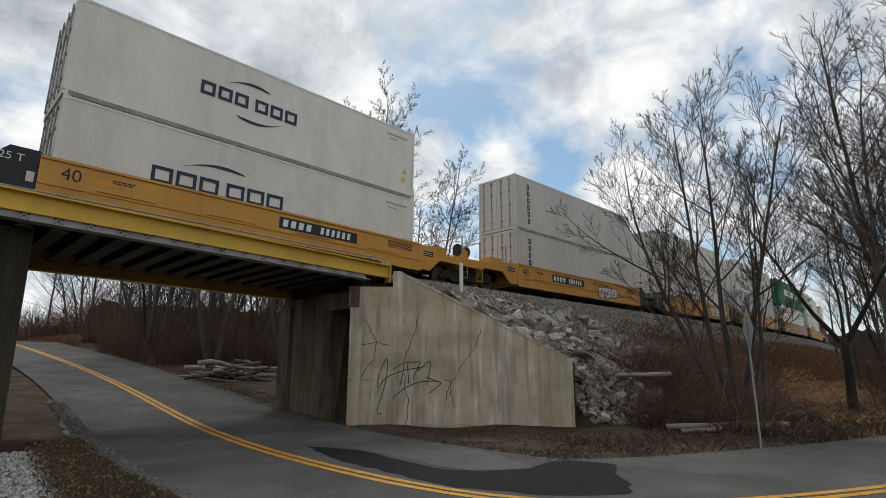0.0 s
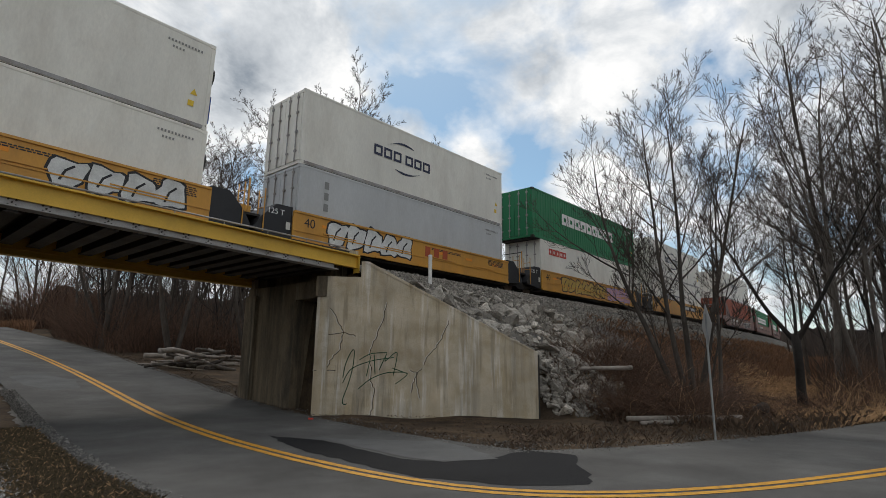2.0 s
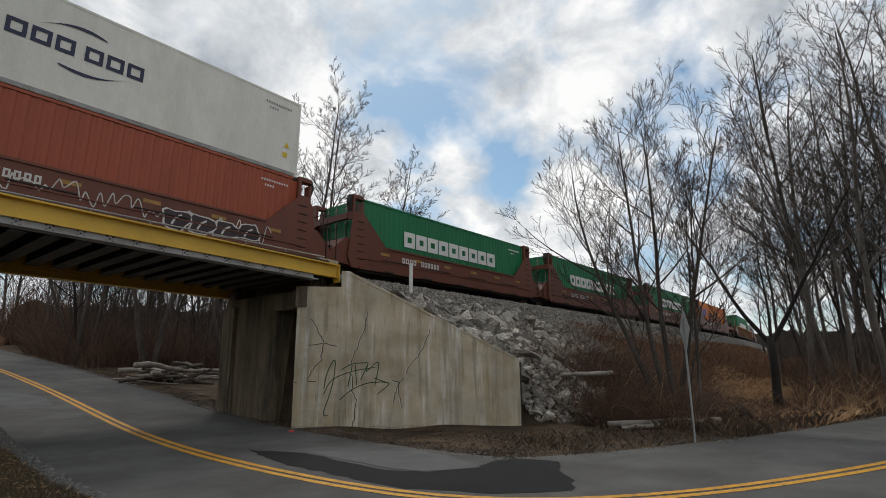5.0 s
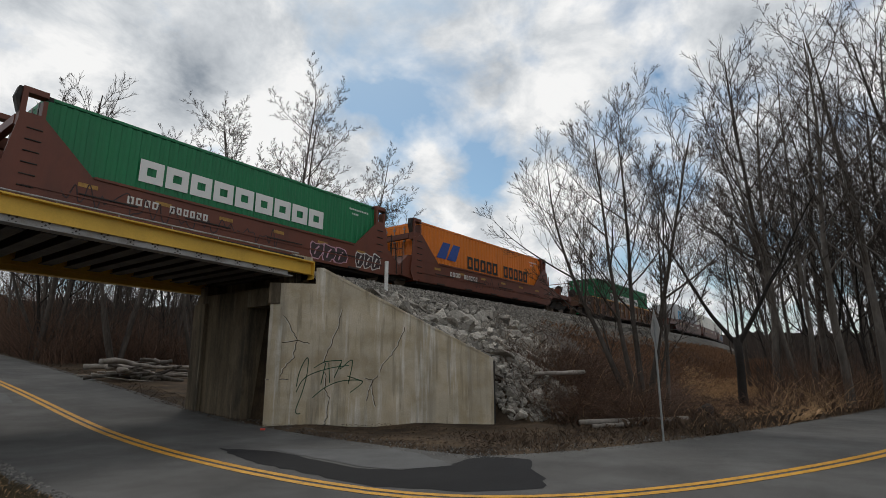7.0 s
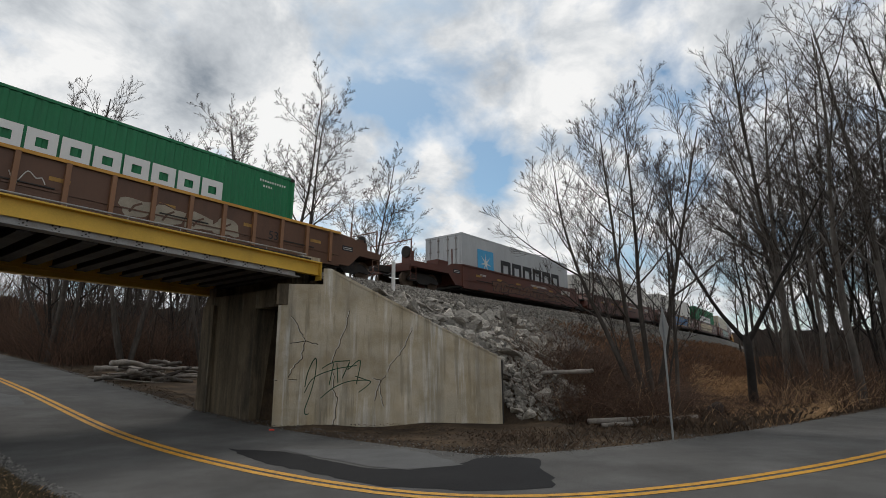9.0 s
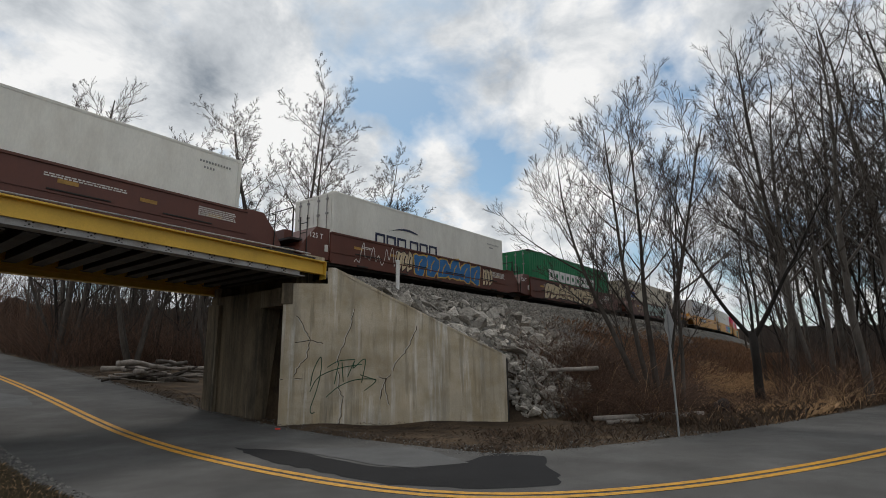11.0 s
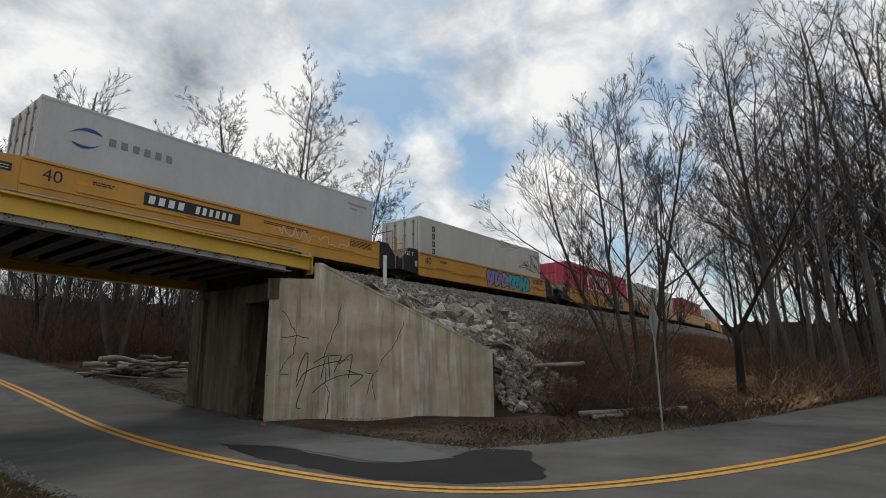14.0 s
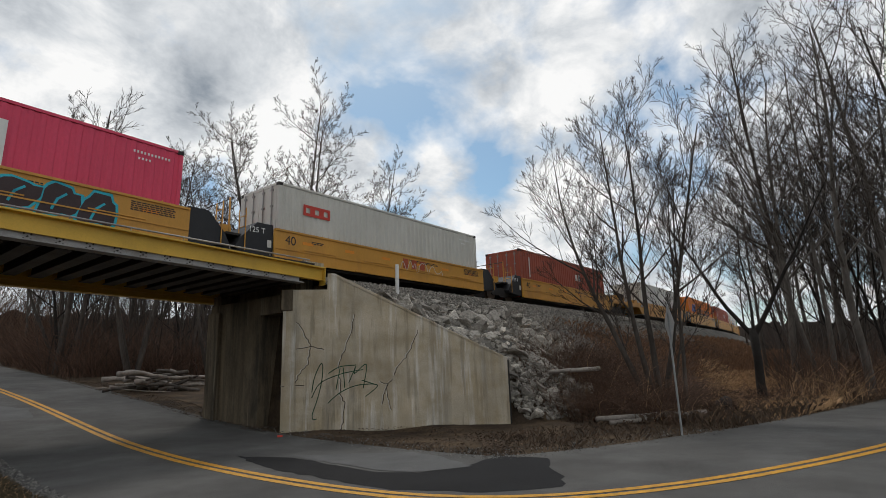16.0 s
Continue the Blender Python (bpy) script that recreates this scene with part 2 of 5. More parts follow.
paint("car_rust", (0.13, 0.062, 0.034), (0.055, 0.030, 0.02), 0.8)
paint("rib_rust", (0.26, 0.125, 0.06), (0.13, 0.06, 0.035), 0.6)


# ---- mesh tools ----
class Build:
    """Gathers vertices and faces for one mesh."""

    def __init__(self):
        self.v, self.f = [], []

    def add(self, vs, fs):
        k = len(self.v)
        self.v.extend(tuple(p) for p in vs)
        self.f.extend(tuple(k + i for i in f) for f in fs)
        return self

    def box(self, x0, x1, y0, y1, z0, z1):
        vs = [(x, y, z) for z in (z0, z1) for y in (y0, y1) for x in (x0, x1)]
        return self.add(vs, [(0, 2, 3, 1), (4, 5, 7, 6), (0, 1, 5, 4), (2, 6, 7, 3), (0, 4, 6, 2), (1, 3, 7, 5)])

    def prism(self, poly, y0, y1):
        """Outline in x and z, drawn out along y."""
        n = len(poly)
        vs = [(x, y0, z) for x, z in poly] + [(x, y1, z) for x, z in poly]
        fs = [tuple(range(n)), tuple(range(2 * n - 1, n - 1, -1))]
        fs += [(i, i + n, (i + 1) % n + n, (i + 1) % n) for i in range(n)]
        return self.add(vs, fs)

    def plate(self, poly, z0, z1):
        """Outline in x and y, drawn out along z."""
        n = len(poly)
        vs = [(x, y, z0) for x, y in poly] + [(x, y, z1) for x, y in poly]
        fs = [tuple(range(n - 1, -1, -1)), tuple(range(n, 2 * n))]
        fs += [(i, (i + 1) % n, (i + 1) % n + n, i + n) for i in range(n)]
        return self.add(vs, fs)

    def tube(self, pts, radii, n=5, cap=True):
        pts = [Vector(p) for p in pts]
        vs, fs = [], []
        side = None
        for i, p in enumerate(pts):
            d = (pts[min(i + 1, len(pts) - 1)] - pts[max(i - 1, 0)])
            d = d.normalized() if d.length > 1e-9 else Vector((0, 0, 1))
            if side is None:
                side = d.orthogonal().normalized()
            side = (side - d * side.dot(d))
            side = side.normalized() if side.length > 1e-6 else d.orthogonal().normalized()
            up = d.cross(side)
            r = radii[i] if hasattr(radii, "__len__") else radii
            for k in range(n):
                a = 2 * math.pi * k / n
                vs.append(p + (side * math.cos(a) + up * math.sin(a)) * r)
        for i in range(len(pts) - 1):
            for k in range(n):
                fs.append((i * n + k, i * n + (k + 1) % n, (i + 1) * n + (k + 1) % n, (i + 1) * n + k))
        if cap:
            fs.append(tuple(range(n - 1, -1, -1)))
            e = (len(pts) - 1) * n
            fs.append(tuple(range(e, e + n)))
        return self.add(vs, fs)

    def rod(self, a, b, r, n=8):
        return self.tube([a, b], r, n)

    def stroke(self, pts, w, y, t=0.004):
        """A flat painted line in the x-z plane at y, w wide."""
        for i in range(len(pts) - 1):
            (x0, z0), (x1, z1) = pts[i], pts[i + 1]
            dx, dz = x1 - x0, z1 - z0
            l = math.hypot(dx, dz) or 1e-6
            ex, ez = dx / l * w * 0.4, dz / l * w * 0.4
            nx, nz = -dz / l * w / 2, dx / l * w / 2
            q = [(x0 - ex + nx, z0 - ez + nz), (x1 + ex + nx, z1 + ez + nz), (x1 + ex - nx, z1 + ez - nz), (x0 - ex - nx, z0 - ez - nz)]
            self.prism(q[::-1], y - t, y)
        return self

    def data(self, name, mat, smooth=False):
        me = bpy.data.meshes.new(name)
        me.from_pydata(self.v, [], self.f)
        me.materials.append(mat)
        if smooth:
            me.polygons.foreach_set("use_smooth", [True] * len(me.polygons))
        me.update()
        return me


def part(name, b, mat, parent, label="", smooth=False, m=None):
    me = b if isinstance(b, bpy.types.Mesh) else b.data(name, mat, smooth)
    ob = new(name, me)
    ob.parent = parent
    if m is not None:
        ob.matrix_basis = m
    if label:
        ob["label"] = label
    return ob


def thing(name, label, category, group="", m=None, kind=""):
    ob = new(name)
    ob.empty_display_size = 0.2
    if m is not None:
        ob.matrix_basis = m
    return tagged(ob, label, category, group, kind)


def solid(name, b, mat, label, category="", kind="", group="", smooth=False, m=None):
    ob = new(name, b.data(name, mat, smooth))
    if m is not None:
        ob.matrix_basis = m
    return tagged(ob, label, category, group, kind)


def letters(text, size, mat, parent, x, y, z, name="lettering", label=""):
    """Raised lettering on a face that looks towards -y."""
    cu = bpy.data.curves.new(name, "FONT")
    cu.body, cu.size, cu.extrude = text, size, 0.002
    tmp = bpy.data.objects.new("tmp", cu)
    scene.collection.objects.link(tmp)
    bpy.context.view_layer.update()
    me = bpy.data.meshes.new_from_object(tmp.evaluated_get(bpy.context.evaluated_depsgraph_get()))
    bpy.data.objects.remove(tmp)
    me.materials.clear()
    me.materials.append(mat)
    return part(name, me, mat, parent, label, m=pose(x, y, z, 90, 0, 0))


# ---- plan ----
BRIDGE_Z = 4.62           # underside of the near girder
RAIL_Z = 5.30
TRACK_Y = 17.43           # centre line of the running track at the bridge
CURVE_S = [-20, 5, 25, 45, 80, 160]
CURVE_K = [0.50, -0.31, -0.18, 0.80, 2.81, 3.79]      # turn in thousandths of a radian a metre


def _track():
    s = np.arange(-90, 420, 0.5)
    th = np.cumsum(np.interp(s, CURVE_S, CURVE_K) / 1000) * 0.5
    th -= np.interp(10, s, th)
    x, y = np.cumsum(np.cos(th)) * 0.5, np.cumsum(np.sin(th)) * 0.5
    return s, x - np.interp(10, s, x) + 10, y - np.interp(10, s, y) + TRACK_Y, th


TS, TX, TY, TH = _track()


def along(s, off=0.0):
    """Place and heading on the track, off metres to its far side."""
    x, y, h = np.interp(s, TS, TX), np.interp(s, TS, TY), np.interp(s, TS, TH)
    return float(x - math.sin(h) * off), float(y + math.cos(h) * off), float(h)


GRADE = 0.018             # the line climbs towards the west over the bridge


def grade(s):
    return GRADE * min(max(0.0, 13.0 - s), 60.0)


def on_grade(m=Matrix()):
    """Tilts a piece of the bridge with the line."""
    p = Vector((13.0, 0, RAIL_Z))
    return Matrix.Translation(p) @ Matrix.Rotation(math.atan(GRADE), 4, "Y") @ Matrix.Translation(-p) @ m


def rise(y, x=0.0):
    """The road and the flat climb past the bridge; less so to its right."""
    if y < 11:
        return 0.0
    z = 0.0045 * min(y - 11, 10) ** 2 + max(0.0, min(y, 60) - 21) * 0.09
    u = min(max((x - 15) / 12, 0), 1)
    return z * (1 - 0.75 * u * u * (3 - 2 * u))


ROAD = [(3.0, 110), (5.8, 75), (7.0, 54), (7.45, 39), (7.4, 29.5), (7.0, 21), (6.55, 15.5), (6.17, 10.6), (6.1, 8.4), (6.17, 6.8), (6.42, 5.5), (6.98, 4.4), (7.85, 3.49), (9.0, 2.69), (10.56, 1.87), (13.1, 0.8), (16.3, -0.3), (21, -1.6), (30, -3.8), (48, -8), (80, -15)]


def smooth_line(pts, step=0.5):
    """Catmull-Rom through the points, evenly stepped."""
    P = [Vector((*p, 0)) for p in pts]
    out = []
    for i in range(len(P) - 1):
        p0, p1, p2, p3 = P[max(i - 1, 0)], P[i], P[i + 1], P[min(i + 2, len(P) - 1)]
        n = max(2, int((p2 - p1).length / step))
        for k in range(n):
            t = k / n
            out.append(0.5 * ((2 * p1) + (p2 - p0) * t + (2 * p0 - 5 * p1 + 4 * p2 - p3) * t * t + (3 * p1 - p0 - 3 * p2 + p3) * t ** 3))
    out.append(P[-1])
    return out


ROAD_LINE = smooth_line(ROAD)
ROAD_XY = np.array([(p.x, p.y) for p in ROAD_LINE])


def road_gap(x, y):
    return float(np.sqrt(((ROAD_XY - (x, y)) ** 2).sum(1)).min())


ABUT_X0, ABUT_X1 = 1.9, 10.6            # faces of the two abutments
WALL_A, WALL_B = Vector((10.5, 14.9, 0)), Vector((15.9, 10.0, 0))    # foot of the wing wall


def toe_y(x):
    """Foot of the stone bank past the wing wall's end."""
    return float(np.interp(x, [15.9, 17.0, 18.5, 20.5, 24.0, 30.0], [9.75, 8.95, 8.0, 7.2, 6.6, 6.0]))


def track_off(x, y):
    """How far a place lies on the near side (negative) or far side of the track."""
    return y - float(np.interp(x, TX, TY))


def ground_z(x, y):
    base = rise(y, x)
    if x > 26 and y > 2:
        u, w = min((x - 26) / 42, 1.0), min((y - 2) / 6, 1.0)
        base += 1.9 * u * u * (3 - 2 * u) * w * w * (3 - 2 * w)
    o = track_off(x, y)
    if ABUT_X0 - 0.6 < x < ABUT_X1 + 0.9:
        return base
    # bank of the railway: flat top, stone slope to the flat
    half_near, half_far = 2.6, 3.0
    d = -o - half_near if o < 0 else o - half_far
    if x < ABUT_X0 and (y < 15.6 or d > 0 or x > ABUT_X0 - 1.6):
        return base
    if o > 0 and d > 0 and x < ABUT_X1 + 4.0 + d * 0.9:
        return base
    z = RAIL_Z - 0.55 - max(0.0, d) * 0.62
    if o < 0 and x > 26:
        z -= 0.25 * min((x - 26) / 18, 1.0) * min(max(d, 0), 1)
    # behind the wing wall the fill stands; in front of it lies the verge
    n = Vector((-(WALL_B - WALL_A).y, (WALL_B - WALL_A).x, 0)).normalized()
    side = (Vector((x, y, 0)) - WALL_A).dot(n)
    if x > ABUT_X1 and x < WALL_B.x + 0.3 and side < 0.75:
        return base
    if x >= WALL_B.x + 0.3 and o < 0:
        z = min(z, (y - toe_y(x)) * 1.15)
    return max(base, z)


def strip(offs, z, mat, name, label, kind="structure", line=None, t=0.0):
    """A band along the road between two offsets, on the ground."""
    line = line or ROAD_LINE
    b = Build()
    vs, fs = [], []
    n = len(offs)
    for i, p in enumerate(line):
        d = (line[min(i + 1, len(line) - 1)] - line[max(i - 1, 0)]).normalized()
        side = Vector((-d.y, d.x, 0))
        for o in offs:
            q = p + side * o
            vs.append((q.x, q.y, rise(q.y) + z))
        if i:
            for k in range(n - 1):
                a = (i - 1) * n + k
                fs.append((a, a + n, a + n + 1, a + 1))
    b.add(vs, fs)
    return solid(name, b, mat, label, "road", kind, smooth=True)


# ---- ground and road ----
def build_ground():
    b = Build()
    xs = np.concatenate([np.linspace(-1500, -60, 8), np.linspace(-50, -12, 16), np.linspace(-10, 70, 161), np.linspace(74, 200, 32), np.linspace(230, 1500, 8)])
    ys = np.concatenate([np.linspace(-1500, -40, 8), np.linspace(-30, -6, 10), np.linspace(-5, 45, 101), np.linspace(47, 130, 42), np.linspace(150, 1500, 8)])
    vs, fs = [], []
    for y in ys:
        for x in xs:
            z = ground_z(x, y) - 0.03
            g = road_gap(x, y) if -5 < x < 90 and -20 < y < 95 else 99
            if g > 3.6 and abs(x) < 140 and abs(y) < 140:
                z += 0.10 * min(1, (g - 3.6) / 2) * noise.noise(Vector((x * 0.6, y * 0.6, 0))) + 0.04 * noise.noise(Vector((x * 2, y * 2, 3)))
            if g < 4.0:
                z -= 0.04
            vs.append((x, y, z))
    w = len(xs)
    for j in range(len(ys) - 1):
        for i in range(w - 1):
            a = j * w + i
            fs.append((a, a + 1, a + w + 1, a + w))
    b.add(vs, fs)
    return solid("ground", b, M["soil"], "brown bare winter ground with leaf litter", "ground", "structure", smooth=True)


build_ground()
strip([-2.85, -1.5, 0, 1.8, 3.75], 0.0, M["asphalt"], "road", "worn grey two-lane asphalt road bending under the bridge")
strip([-0.19, -0.045], 0.006, M["line_yellow"], "line_1", "yellow painted centre line on the road", )
strip([0.045, 0.19], 0.006, M["line_yellow"], "line_2", "yellow painted centre line on the road")


# ---- bridge ----
def build_wing_wall():
    """Flared concrete wall; its own x runs along its face, y into it."""
    d = WALL_B - WALL_A
    L = d.length
    m = Matrix.Translation(WALL_A) @ Matrix.Rotation(math.atan2(d.y, d.x), 4, "Z")
    w = thing("wall_wing", "weathered tan concrete wing wall with cracks and painted scrawl", "wall", m=m, kind="structure")
    body = [(0, -0.3), (L, -0.3), (L, 2.05), (1.62, 4.95), (1.38, 4.95), (1.38, 4.42), (0, 4.42)]
    part("wall_face", Build().prism(body, 0.0, 0.55), M["concrete"], w)
    part("coping", Build().prism([(1.5, 4.962), (L + 0.02, 2.062), (L + 0.02, 2.005), (1.5, 4.905)], -0.02, 0.53), M["concrete"], w, "pale worn concrete edge")
    part("end_strip", Build().box(L + 0.003, L + 0.06, 0.02, 0.5, -0.2, 1.98), M["steel_dark"], w, "dark joint board at the wall's end")
    part("pilaster", Build().prism([(0.10, -0.2), (0.42, -0.2), (0.42, 4.40), (0.10, 4.40)], -0.035, 0.0), M["concrete"], w)
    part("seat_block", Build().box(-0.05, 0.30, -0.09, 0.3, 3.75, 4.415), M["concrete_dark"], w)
    rng = random.Random(4)
    cracks = [[(2.27, 3.6), (2.13, 3.0), (1.96, 2.5), (1.79, 2.15), (1.75, 1.9)], [(4.32, 3.05), (4.13, 2.55), (3.89, 2.15), (3.62, 1.88), (3.53, 1.62)],
              [(0.34, 3.5), (0.59, 3.14), (0.79, 2.78), (0.88, 2.6), (1.28, 2.49)], [(0.88, 2.6), (0.81, 2.07), (0.56, 1.8), (0.4, 1.42)], [(0.03, 1.38), (0.68, 1.4)], [(0.35, 2.53), (0.88, 2.6)],
              [(1.81, 1.62), (1.79, 1.1), (1.95, 0.83), (1.9, 0.23), (1.82, 0.0)], [(3.29, 1.35), (3.19, 1.0), (3.12, 0.74)], [(3.29, 1.35), (3.33, 0.82), (3.41, 0.56)], [(3.05, 1.42), (3.29, 1.35), (3.45, 1.5)]]
    lime = material("lime", (0.55, 0.52, 0.46), 0.95, vary=0.35, scale=5)
    for c in cracks:
        pts = []
        for i in range(len(c) - 1):
            for k in range(4):
                t = k / 4
                pts.append((c[i][0] * (1 - t) + c[i + 1][0] * t + rng.uniform(-.03, .03), c[i][1] * (1 - t) + c[i + 1][1] * t + rng.uniform(-.02, .02)))
        pts.append(c[-1])
        part("crack", Build().stroke(pts, 0.024, -0.003, 0.003), M["crack"], w, "dark branching crack")
        part("lime_edge", Build().stroke([(x - 0.022 + rng.uniform(-.01, .01), z + rng.uniform(-.01, .01)) for x, z in pts], 0.03, -0.001, 0.002), lime, w, "pale lime along a crack")
    # scrawled lines of dark green spray paint
    scrawl = [[(0.94, 1.19), (1.01, 1.62), (1.17, 2.0), (1.26, 2.03), (1.24, 1.54), (1.12, 1.0), (0.96, 0.5), (1.0, 0.36), (1.09, 0.38)], [(0.94, 1.02), (1.19, 1.45), (1.81, 1.71), (2.52, 1.83)],
              [(1.45, 1.75), (1.8, 1.94), (2.3, 1.98)], [(1.68, 1.24), (1.8, 1.89)], [(1.95, 1.3), (1.9, 1.9)], [(2.08, 1.44), (2.3, 1.94), (2.25, 1.71), (2.63, 1.99), (2.53, 1.27)],
              [(1.44, 0.84), (1.82, 1.15), (2.35, 1.35), (2.98, 1.33), (2.61, 1.0)], [(2.49, 1.5), (2.98, 1.33)]]
    mat = material("spray_green", (0.03, 0.085, 0.045), 0.8, vary=0.3)
    for c in scrawl:
        line = [(p.x, p.y) for p in smooth_line(c, 0.08)]
        part("scrawl", Build().stroke(line, 0.026, -0.0065, 0.003), mat, w, "dark green spray-painted line")
    return w


def build_abutment(x, sign, name):
    a = thing(name, "stained concrete bridge abutment under the deck, coloured dark for shade", "abutment", kind="structure")
    x1 = x + sign * 1.4
    # both concretes have shade in their colour, the west one more
    con = M["concrete_dark" if sign > 0 else "concrete_shaded"]
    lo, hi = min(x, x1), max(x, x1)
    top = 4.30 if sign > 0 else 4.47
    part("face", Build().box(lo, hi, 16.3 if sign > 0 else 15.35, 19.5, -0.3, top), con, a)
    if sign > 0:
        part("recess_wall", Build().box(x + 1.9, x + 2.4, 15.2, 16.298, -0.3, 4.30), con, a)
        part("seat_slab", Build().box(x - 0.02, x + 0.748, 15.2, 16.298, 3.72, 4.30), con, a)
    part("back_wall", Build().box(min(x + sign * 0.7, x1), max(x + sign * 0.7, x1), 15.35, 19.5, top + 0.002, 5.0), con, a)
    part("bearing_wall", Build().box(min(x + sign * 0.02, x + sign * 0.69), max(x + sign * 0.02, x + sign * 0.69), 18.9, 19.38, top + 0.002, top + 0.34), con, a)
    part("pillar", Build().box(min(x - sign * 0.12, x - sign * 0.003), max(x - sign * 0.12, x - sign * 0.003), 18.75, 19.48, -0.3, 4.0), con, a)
    return a


def build_girder(y0, y1, name, label, face=-1, z=BRIDGE_Z, low="steel_grey"):
    """Plate girder along x, from the left abutment to the right; slightly askew to the track."""
    xa, xb = -0.6, 11.9
    ang = math.atan2(y1 - y0, xb - xa)
    L = math.hypot(xb - xa, y1 - y0)
    g = thing(name, label, "bridge girder", m=on_grade(pose(xa, y0, z, 0, 0, math.degrees(ang))))
    part("web", Build().box(0, L, -0.012, 0.012, 0.20, 0.60), M["girder_yellow"], g)
    part("top_flange", Build().box(0, L + 0.02, -0.16, 0.16, 0.60, 0.64), M["girder_yellow"], g)
    part("lower_web", Build().box(0, L - 1.0, -0.03, 0.03, 0.03, 0.198), M[low], g, "" if face > 0 else "grey weathered steel plate")
    part("bottom_flange", Build().box(0, L - 0.9, -0.17, 0.17, 0.0, 0.028), M[low], g, "" if face > 0 else "grey weathered steel plate")
    part("middle_flange", Build().box(0, L, -0.10, 0.10, 0.185, 0.20 - 0.002), M["girder_yellow"], g)
    part("end_plate", Build().box(L, L + 0.03, -0.15, 0.15, 0.03, 0.598), M["girder_yellow"], g)
    me = Build().tube([(0, 0, 0), (0, face * 0.03, 0)], 0.02, 6).data("bolt", M["steel_dark"])
    n = int((L - 1.2) / 0.62)
    for i in range(n):
        for dx, dz in ((0, 0.055), (0, 0.165), (0.07, 0.11), (0.14, 0.055), (0.14, 0.165)):
            if face < 0:
                part("bolt", me, None, g, m=pose(0.25 + i * 0.62 + dx, -0.03, dz))
    return g


def build_deck():
    d = thing("bridge_deck", "dark steel floor beams and deck under the tracks", "bridge deck", kind="structure", m=on_grade())
    z = BRIDGE_Z
    x = -0.4
    while x < 11.2:
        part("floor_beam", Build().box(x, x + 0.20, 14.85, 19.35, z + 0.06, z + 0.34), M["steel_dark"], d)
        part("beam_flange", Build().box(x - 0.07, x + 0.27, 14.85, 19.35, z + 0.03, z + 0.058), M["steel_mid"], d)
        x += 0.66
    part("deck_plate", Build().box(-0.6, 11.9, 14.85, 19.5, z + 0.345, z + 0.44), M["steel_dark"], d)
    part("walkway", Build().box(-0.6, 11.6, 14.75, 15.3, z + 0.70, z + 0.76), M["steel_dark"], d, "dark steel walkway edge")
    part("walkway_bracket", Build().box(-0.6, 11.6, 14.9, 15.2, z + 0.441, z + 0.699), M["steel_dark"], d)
    part("handrail", Build().rod((-0.6, 14.78, z + 0.86), (11.4, 14.78, z + 0.86), 0.025, 6), M["steel_grey"], d, "pale grey cable pipe")
    for i in range(9):
        part("rail_stub", Build().rod((0.2 + i * 1.38, 14.78, z + 0.76), (0.2 + i * 1.38, 14.78, z + 0.85), 0.015, 5), M["steel_grey"], d)
    part("parapet_block", Build().box(11.30, 12.15, 14.95, 15.6, z + 0.445, z + 0.86), M["concrete"], d, "concrete block at the deck's end")
    return d


build_wing_wall()
build_abutment(ABUT_X1, 1, "abutment_east")
build_abutment(ABUT_X0, -1, "abutment_west")
# shade on this wall is painted in by its near-black concrete
solid("wall_west", Build().box(-14, ABUT_X0 - 0.01, 14.95, 15.34, -0.3, 4.85), M["concrete_shaded"], "stained concrete retaining wall beside the abutment, coloured dark for shade", "wall", "structure")
build_girder(14.05, 14.72, "plate_girder", "yellow painted steel plate girder with grey bolted lower edge")
build_girder(19.45, 19.6, "plate_girder", "yellow painted steel plate girder on the bridge's far side", 1, BRIDGE_Z - 0.25, "girder_yellow")
build_deck()


# ---- track ----
def build_track(off, name):
    t = thing(name, "railway track with rusty rails on wooden ties", "railway track", kind="structure")
    for side in (-0.75, 0.75):
        b = Build()
        pts = [(*along(s, off + side)[:2], RAIL_Z - 0.07 + grade(s)) for s in np.arange(-60, 300, 3)]
        for dz, w in ((0.05, 0.035), (-0.06, 0.065)):
            vs, fs = [], []
            for i, p in enumerate(pts):
                for e in (-w, w):
                    q = along(-60 + 3 * i, off + side + e)
                    vs += [(q[0], q[1], p[2] + dz - 0.03), (q[0], q[1], p[2] + dz + 0.03)]
                if i:
                    a = (i - 1) * 4
                    fs += [(a, a + 4, a + 5, a + 1), (a + 2, a + 3, a + 7, a + 6), (a + 1, a + 5, a + 7, a + 3), (a, a + 2, a + 6, a + 4)]
            b.add(vs, fs)
        part("rail", b, M["rail"], t)
    ties = Build()
    for s in np.arange(-40, 160, 0.6):
        x, y, h = along(s, off)
        c, sn = math.cos(h), math.sin(h)
        q = [(x + c * u - sn * v, y + sn * u + c * v) for u, v in ((-.11, -1.28), (.11, -1.28), (.11, 1.28), (-.11, 1.28))]
        ties.plate(q, RAIL_Z - 0.34 + grade(s), RAIL_Z - 0.165 + grade(s))
    tagged(part("ties", ties, M["tie"], t), kind="stuff")
    return t


build_track(0.0, "track_1")


def wall_y(x):
    """Line of the wing wall's face in plan."""
    t = (x - WALL_A.x) / (WALL_B.x - WALL_A.x)
    return WALL_A.y + (WALL_B.y - WALL_A.y) * t


